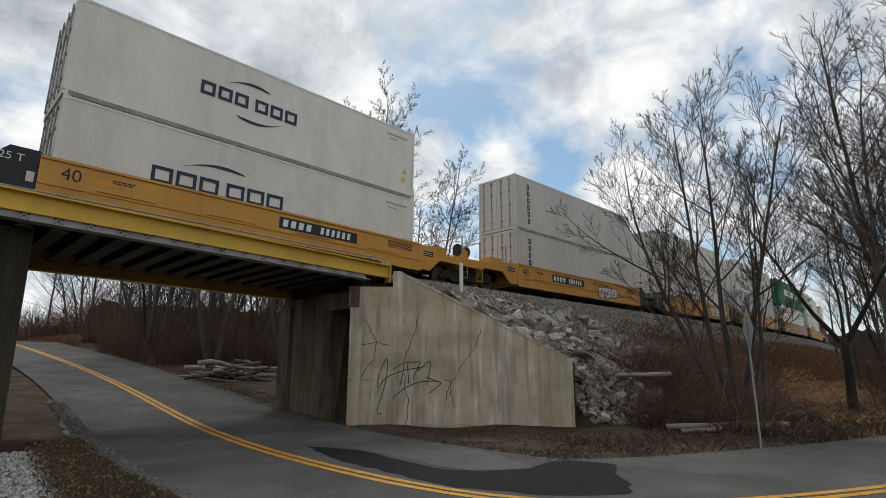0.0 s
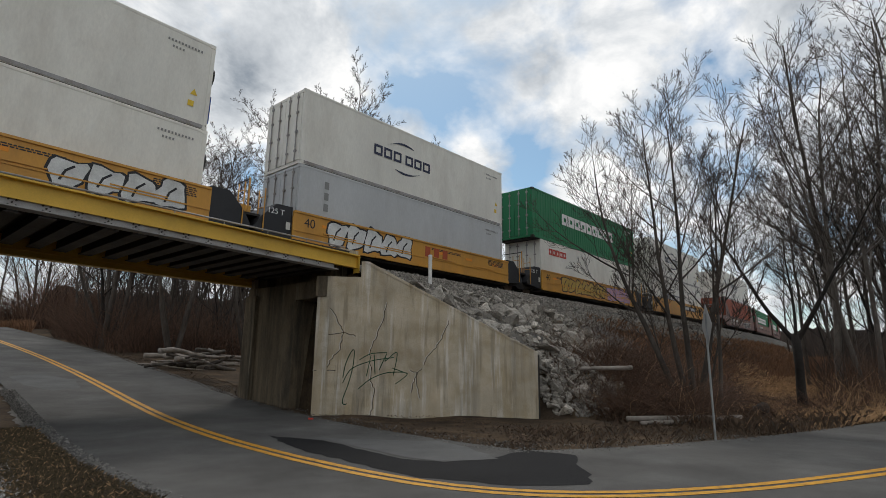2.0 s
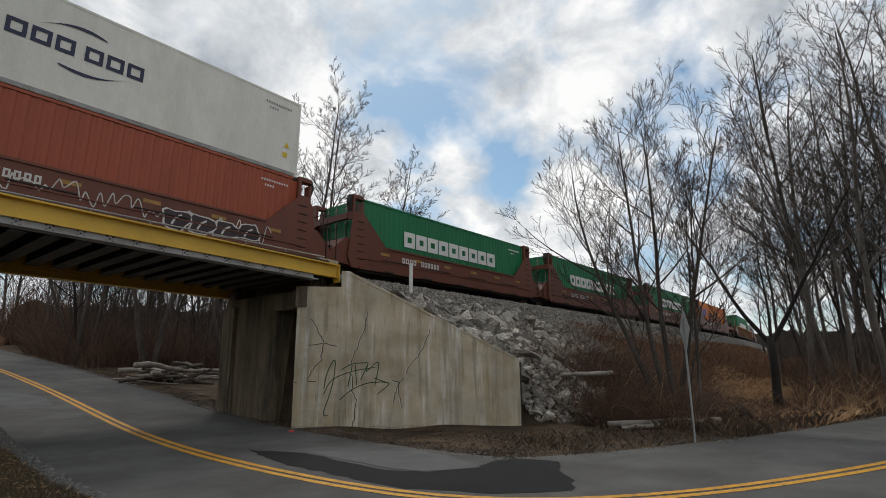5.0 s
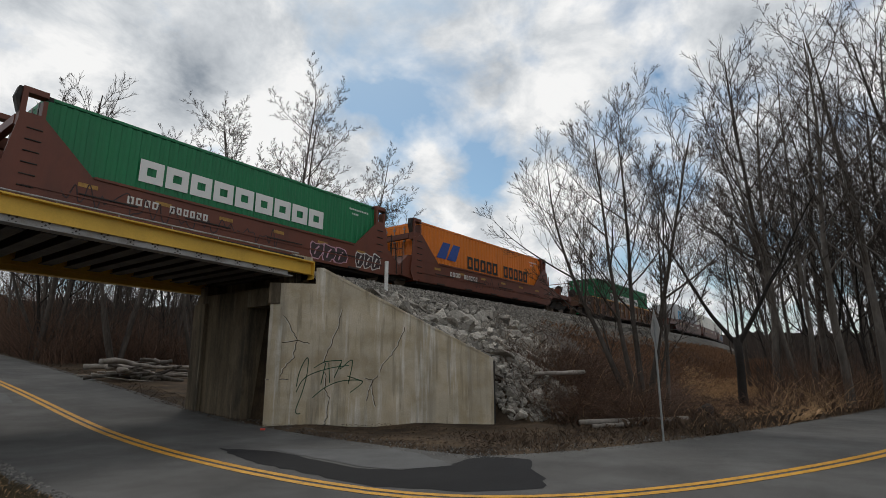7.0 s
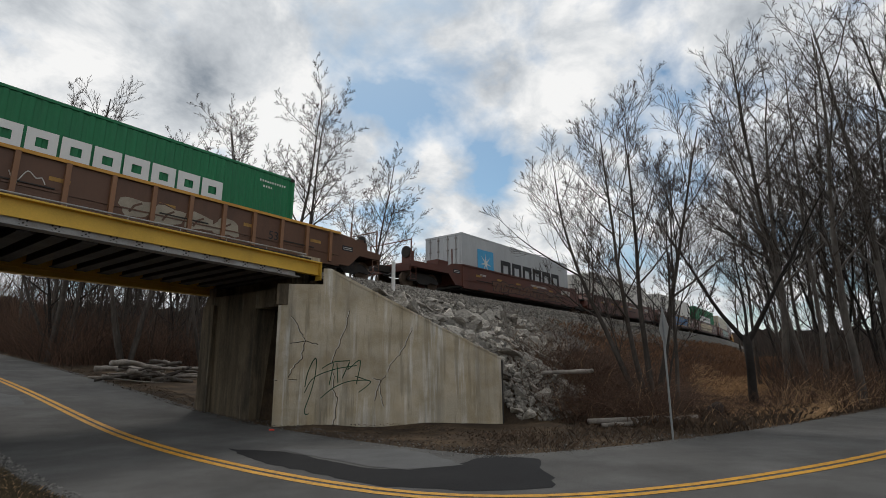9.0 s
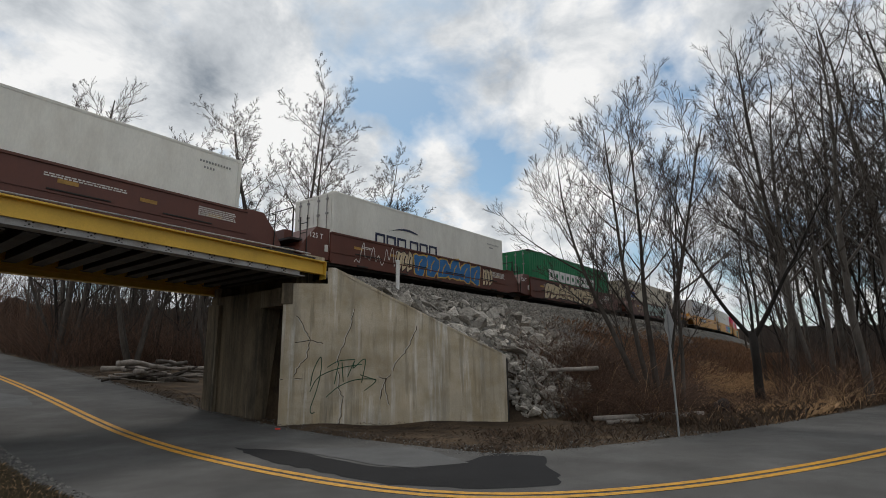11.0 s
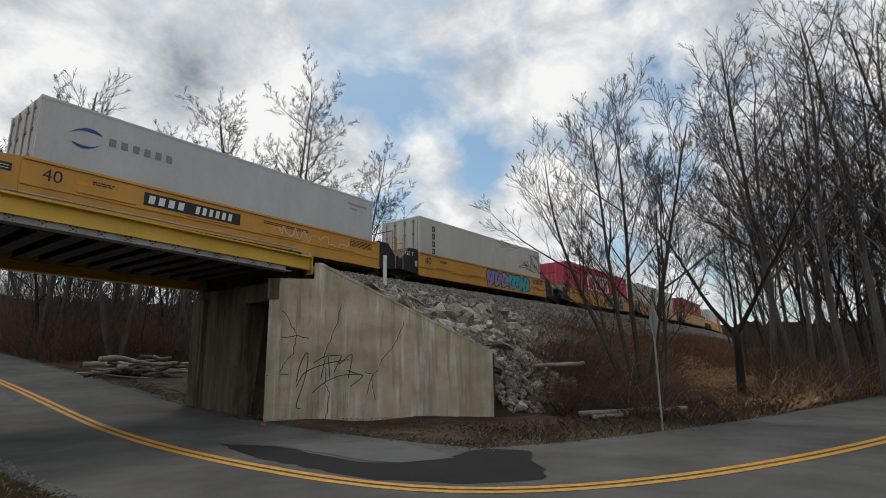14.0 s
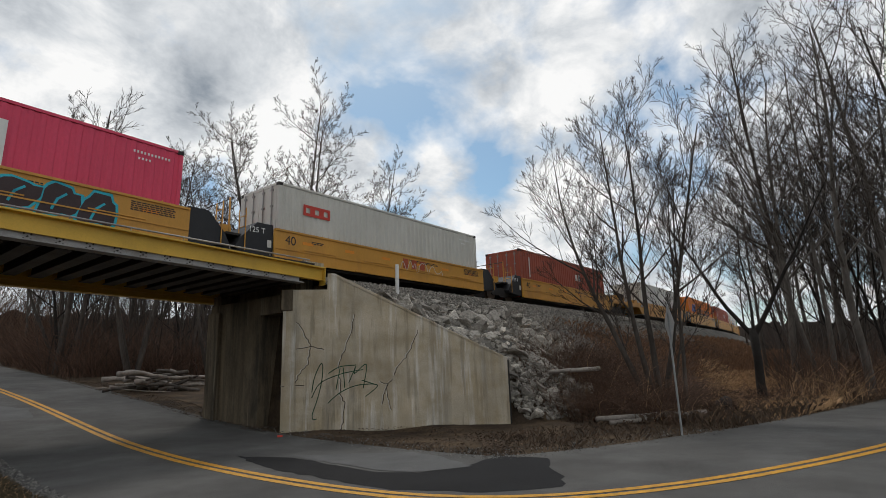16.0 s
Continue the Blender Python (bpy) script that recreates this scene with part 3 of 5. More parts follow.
# ---- stone of the bank ----
def build_ballast():
    b = Build()
    vs, fs = [], []
    offs = [-6.9, -6.2, -5.2, -4.2, -3.4, -2.7, -1.9, 0, 1.9, 3.0]
    zs = [1.5, 2.62, 3.24, 3.86, 4.36, 4.80, RAIL_Z - 0.20, RAIL_Z - 0.20, RAIL_Z - 0.20, 4.8]
    stations = np.arange(12.0, 260, 0.5)
    for i, s in enumerate(stations):
        fade = min(max((s - 26) / 18, 0), 1)
        for o, z in zip(offs, zs):
            x, y, _ = along(s, o)
            if x < 17.6:
                lim = wall_y(min(x, WALL_B.x)) + 0.62 - 0.8 * max(0.0, x - WALL_B.x)
                if y < lim:
                    z = z + (lim - y) * 0.62
                    y = lim
            z += 0.05 * noise.noise(Vector((x * 1.7, y * 1.7, 1)))
            if o < -3:
                z -= (0.25 if o > -4 else 1.1) * fade
            vs.append((x, y, z))
        if i:
            n = len(offs)
            for k in range(n - 1):
                a = (i - 1) * n + k
                fs.append((a, a + n, a + n + 1, a + 1))
    b.add([(v[0], v[1], v[2]) for v in vs], [f[::-1] for f in fs])
    solid("ballast_bed", b, M["ballast"], "grey crushed stone shoulder of the railway", "ballast", "structure", smooth=False)
    rng = random.Random(11)
    st = Build()
    for _ in range(15000):
        s = 12.2 + (rng.random() ** 1.5) * 38
        o = rng.uniform(-4.9, -1.2)
        x, y, _h = along(s, o)
        if x < 16.6 and y < wall_y(min(x, WALL_B.x)) + 0.65:
            continue
        z = float(np.interp(o, offs, zs)) - 0.25 * min(max((s - 26) / 18, 0), 1) * (o < -3)
        r = rng.uniform(0.035, 0.095)
        p = [(r * rng.uniform(.6, 1.2), 0, 0), (-r * rng.uniform(.6, 1.2), 0, 0), (0, r * rng.uniform(.6, 1.2), 0), (0, -r * rng.uniform(.6, 1.2), 0), (0, 0, r * rng.uniform(.5, 1)), (0, 0, -r * .5)]
        q = Euler((rng.uniform(0, 6), rng.uniform(0, 6), rng.uniform(0, 6))).to_matrix()
        vs = [Vector((x, y, z + 0.02)) + q @ Vector(v) for v in p]
        st.add(vs, [(0, 2, 4), (2, 1, 4), (1, 3, 4), (3, 0, 4), (2, 0, 5), (1, 2, 5), (3, 1, 5), (0, 3, 5)])
    solid("ballast_stones", st, M["ballast_stone"], "loose grey crushed stones on the bank", "gravel", "stuff")


def hull_mesh(name, seed, n, mat, flat=0.7):
    rng = random.Random(seed)
    bm = bmesh.new()
    for _ in range(n):
        v = Vector((rng.gauss(0, 1), rng.gauss(0, 1), rng.gauss(0, 1))).normalized()
        bm.verts.new((v.x * rng.uniform(.8, 1.15), v.y * rng.uniform(.75, 1.1), v.z * flat * rng.uniform(.8, 1.1)))
    r = bmesh.ops.convex_hull(bm, input=bm.verts)
    bmesh.ops.delete(bm, geom=[e for e in r["geom_interior"] if isinstance(e, bmesh.types.BMVert)], context="VERTS")
    bmesh.ops.recalc_face_normals(bm, faces=bm.faces)
    me = bpy.data.meshes.new(name)
    bm.to_mesh(me)
    bm.free()
    me.materials.append(mat)
    return me


def bank_z(x, y):
    """Top of the stone bank, behind the wing wall and past its end."""
    if x < WALL_B.x + 0.3:
        return RAIL_Z - 0.55 + min(0.0, track_off(x, y) + 2.6) * 0.62
    return max(ground_z(x, y), rise(y, x))


def build_riprap():
    rip = thing("riprap_bank", "heap of broken grey boulders on the railway bank", "boulders", kind="structure")
    kinds = [hull_mesh("rock", 30 + k, 11, M["stone"], (0.6, 0.75, 0.9)[k % 3]) for k in range(9)]
    rng = random.Random(5)
    spots = []
    fill = Build()
    for k in range(9000):
        near_end = k % 3 == 0
        x = rng.uniform(16.0, 19.0) if near_end else rng.uniform(12.0, 23)
        lo = toe_y(x) - 0.15 if x > WALL_B.x + 0.1 else wall_y(x) + 0.62
        hi = along(x)[1] - 3.1 - 0.05 * (x - 12)
        if near_end:
            hi = lo + 2.6
        if x > 18:
            lo += 0.9 * (x - 18)
        y = rng.uniform(lo, hi)
        if lo > hi or y > along(x)[1] - 2.9:
            continue
        r = rng.choice((0.16, 0.21, 0.26, 0.32, 0.39)) * rng.uniform(.85, 1.15)
        z = bank_z(x, y)
        if len(spots) < 300 and not any((x - a) ** 2 + (y - c) ** 2 < (0.54 * (r + q)) ** 2 for a, c, q in spots):
            spots.append((x, y, r))
            m = Matrix.LocRotScale((x, y, z + r * 0.38), Euler((rng.uniform(-.9, .9), rng.uniform(-.9, .9), rng.uniform(0, 6.28))), (r * rng.uniform(.9, 1.4), r * rng.uniform(.75, 1.1), r * rng.uniform(.7, 1.05)))
            part("rock", rng.choice(kinds), None, rip, m=m)
        elif k < 3600:
            r = rng.uniform(0.06, 0.14)
            q = Euler((rng.uniform(0, 6), rng.uniform(0, 6), rng.uniform(0, 6))).to_matrix()
            p = [(r * rng.uniform(.6, 1.2), 0, 0), (-r * rng.uniform(.6, 1.2), 0, 0), (0, r * rng.uniform(.6, 1.2), 0), (0, -r * rng.uniform(.6, 1.2), 0), (0, 0, r * .9), (0, 0, -r * .8)]
            fill.add([Vector((x, y, z + 0.05)) + q @ Vector(v) for v in p], [(0, 2, 4), (2, 1, 4), (1, 3, 4), (3, 0, 4), (2, 0, 5), (1, 2, 5), (3, 1, 5), (0, 3, 5)])
    tagged(part("small_stones", fill, M["ballast_stone"], rip), kind="stuff")


build_ballast()
build_riprap()


# ---- road surface and verge ----
def ground_patch(poly, z, mat, name, label, cat, wob=0.08, seed=1, kind="structure"):
    """A thin flat sheet with an uneven edge, lying on road or verge."""
    rng = random.Random(seed)
    pts = []
    n = len(poly)
    for i in range(n):
        a, c = Vector(poly[i]), Vector(poly[(i + 1) % n])
        k = max(1, int((c - a).length / 0.25))
        for j in range(k):
            p = a.lerp(c, j / k)
            pts.append((p.x + rng.uniform(-wob, wob), p.y + rng.uniform(-wob, wob)))
    b = Build()
    vs = [(x, y, rise(y, x) + z) for x, y in pts]
    bm = bmesh.new()
    f = bm.faces.new([bm.verts.new(v) for v in vs])
    if f.normal.z < 0 or sum(pts[i][0] * pts[(i + 1) % len(pts)][1] - pts[(i + 1) % len(pts)][0] * pts[i][1] for i in range(len(pts))) < 0:
        f.normal_flip()
    bmesh.ops.triangulate(bm, faces=bm.faces)
    me = bpy.data.meshes.new(name)
    bm.to_mesh(me)
    bm.free()
    me.materials.append(mat)
    return tagged(new(name, me), label, cat, kind=kind)


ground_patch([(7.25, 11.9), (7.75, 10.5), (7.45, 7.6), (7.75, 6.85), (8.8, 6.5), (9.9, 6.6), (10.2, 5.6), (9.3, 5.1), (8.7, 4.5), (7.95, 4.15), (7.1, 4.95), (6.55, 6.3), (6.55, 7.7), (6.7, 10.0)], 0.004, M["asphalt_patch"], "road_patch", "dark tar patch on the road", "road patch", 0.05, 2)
ground_patch([(7.85, 10.9), (9.5, 8.6), (9.35, 7.6), (8.7, 6.4), (7.75, 6.95), (7.55, 7.6), (7.8, 10.2)], 0.008, M["asphalt_light"], "road_patch", "pale worn patch of the road", "road patch", 0.05, 3)
ground_patch([(4.9, 26.5), (6.0, 27.0), (6.7, 25.0), (6.3, 22.8), (5.4, 22.5), (4.9, 24.0)], 0.004, M["asphalt_light"], "road_patch", "pale worn patch of the road", "road patch", 0.06, 4)
ground_patch([(3.2, 5.0), (3.5, 7.5), (3.55, 10), (3.75, 13), (4.2, 18), (4.7, 24), (4.2, 24), (3.6, 18), (3.25, 14.5), (3.1, 9), (3.0, 5.0)], -0.050, M["gravel"], "gravel_shoulder", "loose grey gravel along the road's edge", "gravel", 0.12, 5)


def scatter_stones(n, where, seed, name, label, mat, r0=0.01, r1=0.035):
    rng = random.Random(seed)
    b = Build()
    for _ in range(n):
        x, y = where(rng)
        r = rng.uniform(r0, r1)
        z = ground_z(x, y) + 0.0
        q = Euler((rng.uniform(0, 6), rng.uniform(0, 6), rng.uniform(0, 6))).to_matrix()
        p = [(r, 0, 0), (-r, 0, 0), (0, r * .8, 0), (0, -r * .8, 0), (0, 0, r * .7), (0, 0, -r * .7)]
        b.add([Vector((x, y, z)) + q @ Vector(v) for v in p], [(0, 2, 4), (2, 1, 4), (1, 3, 4), (3, 0, 4), (2, 0, 5), (1, 2, 5), (3, 1, 5), (0, 3, 5)])
    return solid(name, b, mat, label, "gravel", "stuff")


def by_road(off0, off1, i0, i1):
    def pick(rng):
        k = rng.randint(i0, i1 - 2)
        p, d = ROAD_LINE[k], (ROAD_LINE[k + 1] - ROAD_LINE[k]).normalized()
        o = rng.uniform(off0, off1)
        t = rng.random() * 0.5
        return p.x - d.y * o + d.x * t, p.y + d.x * o + d.y * t
    return pick


def road_index(x, y):
    return int(((ROAD_XY - (x, y)) ** 2).sum(1).argmin())


scatter_stones(3500, by_road(-3.1, -2.65, road_index(7.2, 23), road_index(6.2, 6)), 21, "shoulder_gravel", "loose grey gravel on the road's edge", M["grit"])
scatter_stones(14000, lambda rng: (lambda y: (rng.uniform(-1.0, 2.0 + 0.12 * max(0, y - 9) + rng.uniform(-.25, .25)), y))(rng.uniform(7, 14.9)), 24, "pale_gravel", "pale loose gravel beside the abutment", M["pale_gravel"], 0.015, 0.045)
scatter_stones(1800, by_road(3.3, 4.6, road_index(7.2, 23), road_index(15, 0)), 22, "verge_gravel", "loose grit along the wall's foot", M["grit"], 0.008, 0.03)


# ---- plants ----
def grow(seed, stems, limbs=10, twigs=6, depth=4, clear=0.3, angle=38, up=0.10, wander=0.07, reach=0.46, twig_r=0.009):
    """A bare tree: trunk and limbs in one mesh, twigs in another; stems: foot x, y, lean x, y, length, radius."""
    rng = random.Random(seed)
    wood, fine = Build(), Build()
    def rand_dir():
        return Vector((rng.gauss(0, 1), rng.gauss(0, 1), rng.gauss(0, 1))).normalized()
    def branch(p, d, length, r, level, n):
        pts, rad = [p.copy()], [r]
        for i in range(n):
            d = (d + rand_dir() * wander * (1 + 0.15 * level) + Vector((0, 0, 1)) * up * (1.0 + 0.25 * level if level else 0.5)).normalized()
            p = p + d * (length / n)
            pts.append(p.copy())
            rad.append(max(twig_r * 0.55, r * (1 - 0.85 * ((i + 1) / n) ** 0.9)))
        (wood if level < 2 else fine).tube(pts, rad, (9, 6, 4, 3, 3)[min(level, 4)], cap=False)
        if level >= depth:
            return
        k = limbs if level == 0 else max(2, twigs - 2 * (level > 1) - (level > 2))
        lo = clear if level == 0 else 0.16
        turn = rng.uniform(0, 6.28)
        for j in range(k):
            t = min(lo + (1 - lo) * (j + rng.random() * 0.8) / k, 0.98)
            i = min(int(t * n), n - 1)
            q = pts[i].lerp(pts[i + 1], t * n - i)
            dd = (pts[i + 1] - pts[i]).normalized()
            turn += 2.4 + rng.uniform(-.5, .5)
            e = dd.orthogonal().normalized()
            side = e * math.cos(turn) + dd.cross(e) * math.sin(turn)
            a = radians(angle * rng.uniform(.75, 1.25) * (1.0, 0.9, 0.8, 0.75)[level])
            out = (dd * math.cos(a) + side * math.sin(a)).normalized()
            ll = length * reach * (1.0, 1.05, 1.25, 1.35)[level] * rng.uniform(0.7, 1.2) * (1.2 - 0.7 * t)
            branch(q, out, ll, max(twig_r, rad[i] * rng.uniform(.40, .58)), level + 1, 6 if level < 1 else 4 if level < 3 else 3)
    for x, y, lx, ly, length, r in stems:
        branch(Vector((x, y, -0.15)), Vector((lx, ly, 1)).normalized(), length, r, 0, 9)
    return wood, fine


def make_tree(label, group, bark, twig, **kw):
    wood, fine = grow(**kw)
    t = thing("tree", label, "tree", group)
    part("trunk", wood, M[bark], t, smooth=True)
    part("crown", fine, M[twig], t)
    return t


def place_tree(proto, x, y, rz=0.0, s=1.0):
    m = pose(x, y, ground_z(x, y) - 0.05, 0, 0, rz)
    t = copy_thing(proto, m)
    t.scale = (s, s, s)
    return t


# the multi-stemmed tree by the bank and the forked one on the verge
hero = make_tree("bare grey many-stemmed tree with fine upswept twigs", "trees by the road", "bark", "twig", seed=12, limbs=12, twigs=7, clear=0.34, angle=40, up=0.06, wander=0.065, reach=0.42, twig_r=0.0085,
                 stems=[(-0.15, 0, -0.30, 0.05, 10.3, 0.12), (-0.05, 0.2, -0.12, -0.10, 10.2, 0.11), (0.05, -0.2, 0.02, 0.12, 11.2, 0.12), (0.15, 0.1, 0.20, -0.05, 10.4, 0.12), (0.8, 0.1, 0.14, 0.10, 9.2, 0.08), (-0.3, -0.1, -0.20, 0.12, 6.0, 0.05), (0.4, 0.2, 0.10, -0.2, 5.5, 0.05)])
hero.matrix_basis = pose(19.4, 6.3, 0.0, 0, 0, -72)
fork = make_tree("dark bare tree forking low above a short trunk", "trees by the road", "bark_dark", "bark_dark", seed=7, limbs=8, twigs=6, clear=0.25, angle=40, up=0.09, wander=0.10, twig_r=0.009,
                 stems=[(0, 0, -0.62, 0.05, 6.6, 0.10), (0, 0, 0.62, -0.1, 6.8, 0.11), (0, 0, 0.05, 0.35, 5.5, 0.07)])
fork.matrix_basis = pose(25.2, 4.15, 2.75, 0, 0, -80)
part("bole", Build().tube([(0.02, 0, -3.0), (0, 0.03, -2.0), (0.03, 0, -1.0), (0, 0, 0.15)], [0.22, 0.17, 0.155, 0.17], 10), M["bark_dark"], fork, smooth=True)

WOODS = [make_tree("tall bare woodland tree with a narrow twiggy crown", "woods", b, tw, seed=40 + k, limbs=11, twigs=8, depth=3, clear=cl, angle=40, up=0.07, wander=0.09, reach=0.40, twig_r=0.016,
                   stems=[(0.3 * q, 0, 0.10 * (2 * q - 1) * (st > 1), 0.04, h, r) for q in range(st)])
         for k, (b, tw, h, r, st, cl) in enumerate((("bark", "twig", 18, 0.22, 1, 0.30), ("bark", "twig", 19, 0.20, 1, 0.35), ("bark", "twig", 15, 0.13, 2, 0.25), ("bark", "twig", 16, 0.16, 1, 0.28), ("bark_dark", "twig", 13, 0.11, 2, 0.2)))]
EDGE = [make_tree("tall bare tree with a twiggy crown at the woods\' edge", "woods", b, tw, seed=50 + k, limbs=16, twigs=7, depth=4, clear=0.30, angle=46, up=0.05, wander=0.09, reach=0.36, twig_r=0.010, stems=st)
        for k, (b, tw, st) in enumerate((("bark_grey", "twig", [(0, 0, 0.05, 0, 17.5, 0.20)]), ("bark_grey", "twig", [(0, 0, -0.08, 0, 17, 0.14), (0.5, 0.2, 0.18, 0, 15.5, 0.13)]), ("bark", "twig", [(0, 0, -0.14, 0.05, 15.5, 0.14)])))]
BEHIND = [make_tree("bare spreading tree behind the railway", "trees behind the railway", "bark", "twig", seed=60 + k, limbs=13, twigs=9, depth=4, clear=0.48, angle=50, up=0.05, wander=0.08, reach=0.32, twig_r=0.0115, stems=st)
          for k, st in enumerate(([(-0.3, 0, -0.26, 0.1, 17.5, 0.18), (0, 0.1, -0.08, 0.2, 18.5, 0.18), (0.1, -0.1, 0.08, -0.15, 18.5, 0.18), (0.3, 0, 0.24, -0.1, 17.6, 0.18)], [(0, 0, 0.38, 0, 17.0, 0.17), (0.1, 0.2, 0.22, 0.2, 16.0, 0.15), (-0.2, 0, 0.06, 0.1, 14.5, 0.14)]))]


def polar(az, dist):
    return math.sin(radians(az)) * dist, math.cos(radians(az)) * dist


def use(proto, az, dist, rz, s):
    x, y = polar(az, dist)
    place_tree(proto, x, y, rz, s)


def build_woods():
    rng = random.Random(77)
    for az, dist, s, k, rz in ((34.6, 34, 0.94, 0, -35), (42.0, 37, 0.90, 1, -43), (22.3, 38, 0.82, 0, 40), (28.8, 37, 0.78, 1, 170), (17.0, 44, 0.85, 1, 100), (52.0, 70, 0.75, 0, 10)):
        use(BEHIND[k], az, dist, rz, s)
    # woods past the verge, thicker away from the railway
    for i in range(46):
        az = 80 + 22 * rng.random()
        dist = rng.uniform(33, 75) if az > 82 else rng.uniform(75, 120)
        use(WOODS[rng.randrange(5)], az, dist, rng.uniform(0, 360), rng.uniform(.8, 1.1) * (1.0 if az > 82 else 0.6))
    for az, dist, k, s in ((83.5, 34, 0, 1.0), (86.0, 32, 1, 1.0), (88.5, 30, 3, 0.98), (91.0, 31, 0, 1.05), (81.3, 40, 2, 0.9), (84.7, 44, 1, 1.05), (93.5, 30, 1, 1.0), (87.3, 38, 0, 1.05), (90, 40, 1, 1.05)):
        use(EDGE[k % 3], az, dist, rng.uniform(0, 360), s)
    # woods past the bridge, on both sides of the road
    for i in range(95):
        az = rng.uniform(2, 33)
        dist = rng.uniform(42, 90)
        x, y = polar(az, dist)
        if road_gap(x, y) < 7 or (az < 12 and dist < 66):
            continue
        place_tree(WOODS[rng.choice((0, 1, 3, 3, 0))], x, y, rng.uniform(0, 360), rng.uniform(.55, .85))
    for az, dist, k, s in ((16.6, 42, 0, 0.95), (17.6, 43, 3, 1.0), (17.1, 44, 4, 1.1), (24.0, 48, 3, 0.75), (20.0, 50, 1, 0.75), (26.5, 46, 4, 0.9), (22.0, 44, 2, 0.7)):
        x, y = polar(az, dist)
        place_tree(WOODS[k], x, y, rng.uniform(0, 360), s)
    # far trees past the railway
    for i in range(26):
        az = rng.uniform(50, 77)
        use(WOODS[rng.randrange(5)], az, rng.uniform(95, 150), rng.uniform(0, 360), rng.uniform(.6, .85))
    # the row seen edge-on behind the camera's place closes the view
    for i in range(10):
        use(WOODS[rng.randrange(5)], rng.uniform(150, 330), rng.uniform(30, 60), rng.uniform(0, 360), rng.uniform(.7, 1))


build_woods()
for _p in (*WOODS, *EDGE, *BEHIND):
    for _o in (*_p.children_recursive, _p):
        bpy.data.objects.remove(_o)


def canes(name, n, where, h0, h1, mat, label, seed, arch=0.6, r=0.006, category="brush", seg=4, stray=0.16):
    """Thin stems, arched or upright, in one tangle."""
    rng = random.Random(seed)
    vs, fs = [], []
    for _ in range(n):
        x, y = where(rng)
        p = Vector((x, y, ground_z(x, y) - 0.05))
        a = rng.uniform(0, 6.283)
        d = Vector((math.cos(a) * arch * rng.random(), math.sin(a) * arch * rng.random(), 1)).normalized()
        L = rng.uniform(h0, h1)
        w = Vector((math.sin(a), -math.cos(a), 0))
        rr = r * rng.uniform(.6, 1.5)
        k = len(vs)
        for i in range(seg + 1):
            q = rr * (1 - 0.8 * i / seg)
            e = w.cross(d)
            vs += [tuple(p + w * q), tuple(p - w * q * .5 + e * q * .87), tuple(p - w * q * .5 - e * q * .87)]
            d = (d + Vector((math.cos(a), math.sin(a), 0)) * arch * 0.35 - Vector((0, 0, arch * 0.30 * i / seg)) + Vector((rng.gauss(0, stray), rng.gauss(0, stray), rng.gauss(0, stray * 0.6)))).normalized()
            p = p + d * (L / seg)
        for i in range(seg):
            for j in range(3):
                u, v = k + i * 3 + j, k + i * 3 + (j + 1) % 3
                fs.append((u, v, v + 3, u + 3))
    b = Build()
    b.v, b.f = vs, fs
    return solid(name, b, mat, label, category, "stuff")


def blades(name, n, where, h0, h1, mat, label, seed, w=0.012, lean=0.5):
    rng = random.Random(seed)
    b = Build()
    vs, fs = [], []
    for _ in range(n):
        x, y = where(rng)
        z = ground_z(x, y) - 0.04
        a, L = rng.uniform(0, 6.283), rng.uniform(h0, h1)
        l = rng.random() * lean
        dx, dy = math.cos(a), math.sin(a)
        k = len(vs)
        ww = w * rng.uniform(.6, 1.4)
        vs += [(x - dy * ww, y + dx * ww, z), (x + dy * ww, y - dx * ww, z), (x + dx * l * L * .45, y + dy * l * L * .45, z + L * .6), (x + dx * l * L, y + dy * l * L, z + L * (1 - .35 * l))]
        fs += [(k, k + 1, k + 2), (k + 2, k + 1, k + 3)]
    b.v, b.f = vs, fs
    return solid(name, b, mat, label, "dry grass", "stuff")


def patch(x0, x1, y0, y1, power=1.0):
    def pick(rng):
        for _ in range(30):
            x, y = rng.uniform(x0, x1), rng.uniform(y0, y1)
            if road_gap(x, y) > 3.75 and not (x < 16.6 and y > wall_y(min(x, WALL_B.x)) - 0.15):
                return x, y
        return x1, y1
    return pick


def fan(az0, az1, d0, d1):
    def pick(rng):
        for _ in range(30):
            x, y = polar(rng.uniform(az0, az1), rng.uniform(d0, d1))
            if road_gap(x, y) > 4.0:
                return x, y
        return polar(az1, d1)
    return pick


def near_hero(rng):
    for _ in range(30):
        x, y = rng.gauss(19.8, 2.2), rng.gauss(7.0, 1.5)
        if road_gap(x, y) > 4.6 and x > 16.9 and x < 3.35 * y:
            return x, y
    return 20, 7


def off_bank(pick):
    """Keeps a scatter on the flat, away from the stone of the railway."""
    def choose(rng):
        for _ in range(30):
            x, y = pick(rng)
            if not (track_off(x, y) > -7.4 and track_off(x, y) < 11):
                return x, y
        return x, y - 12
    return choose


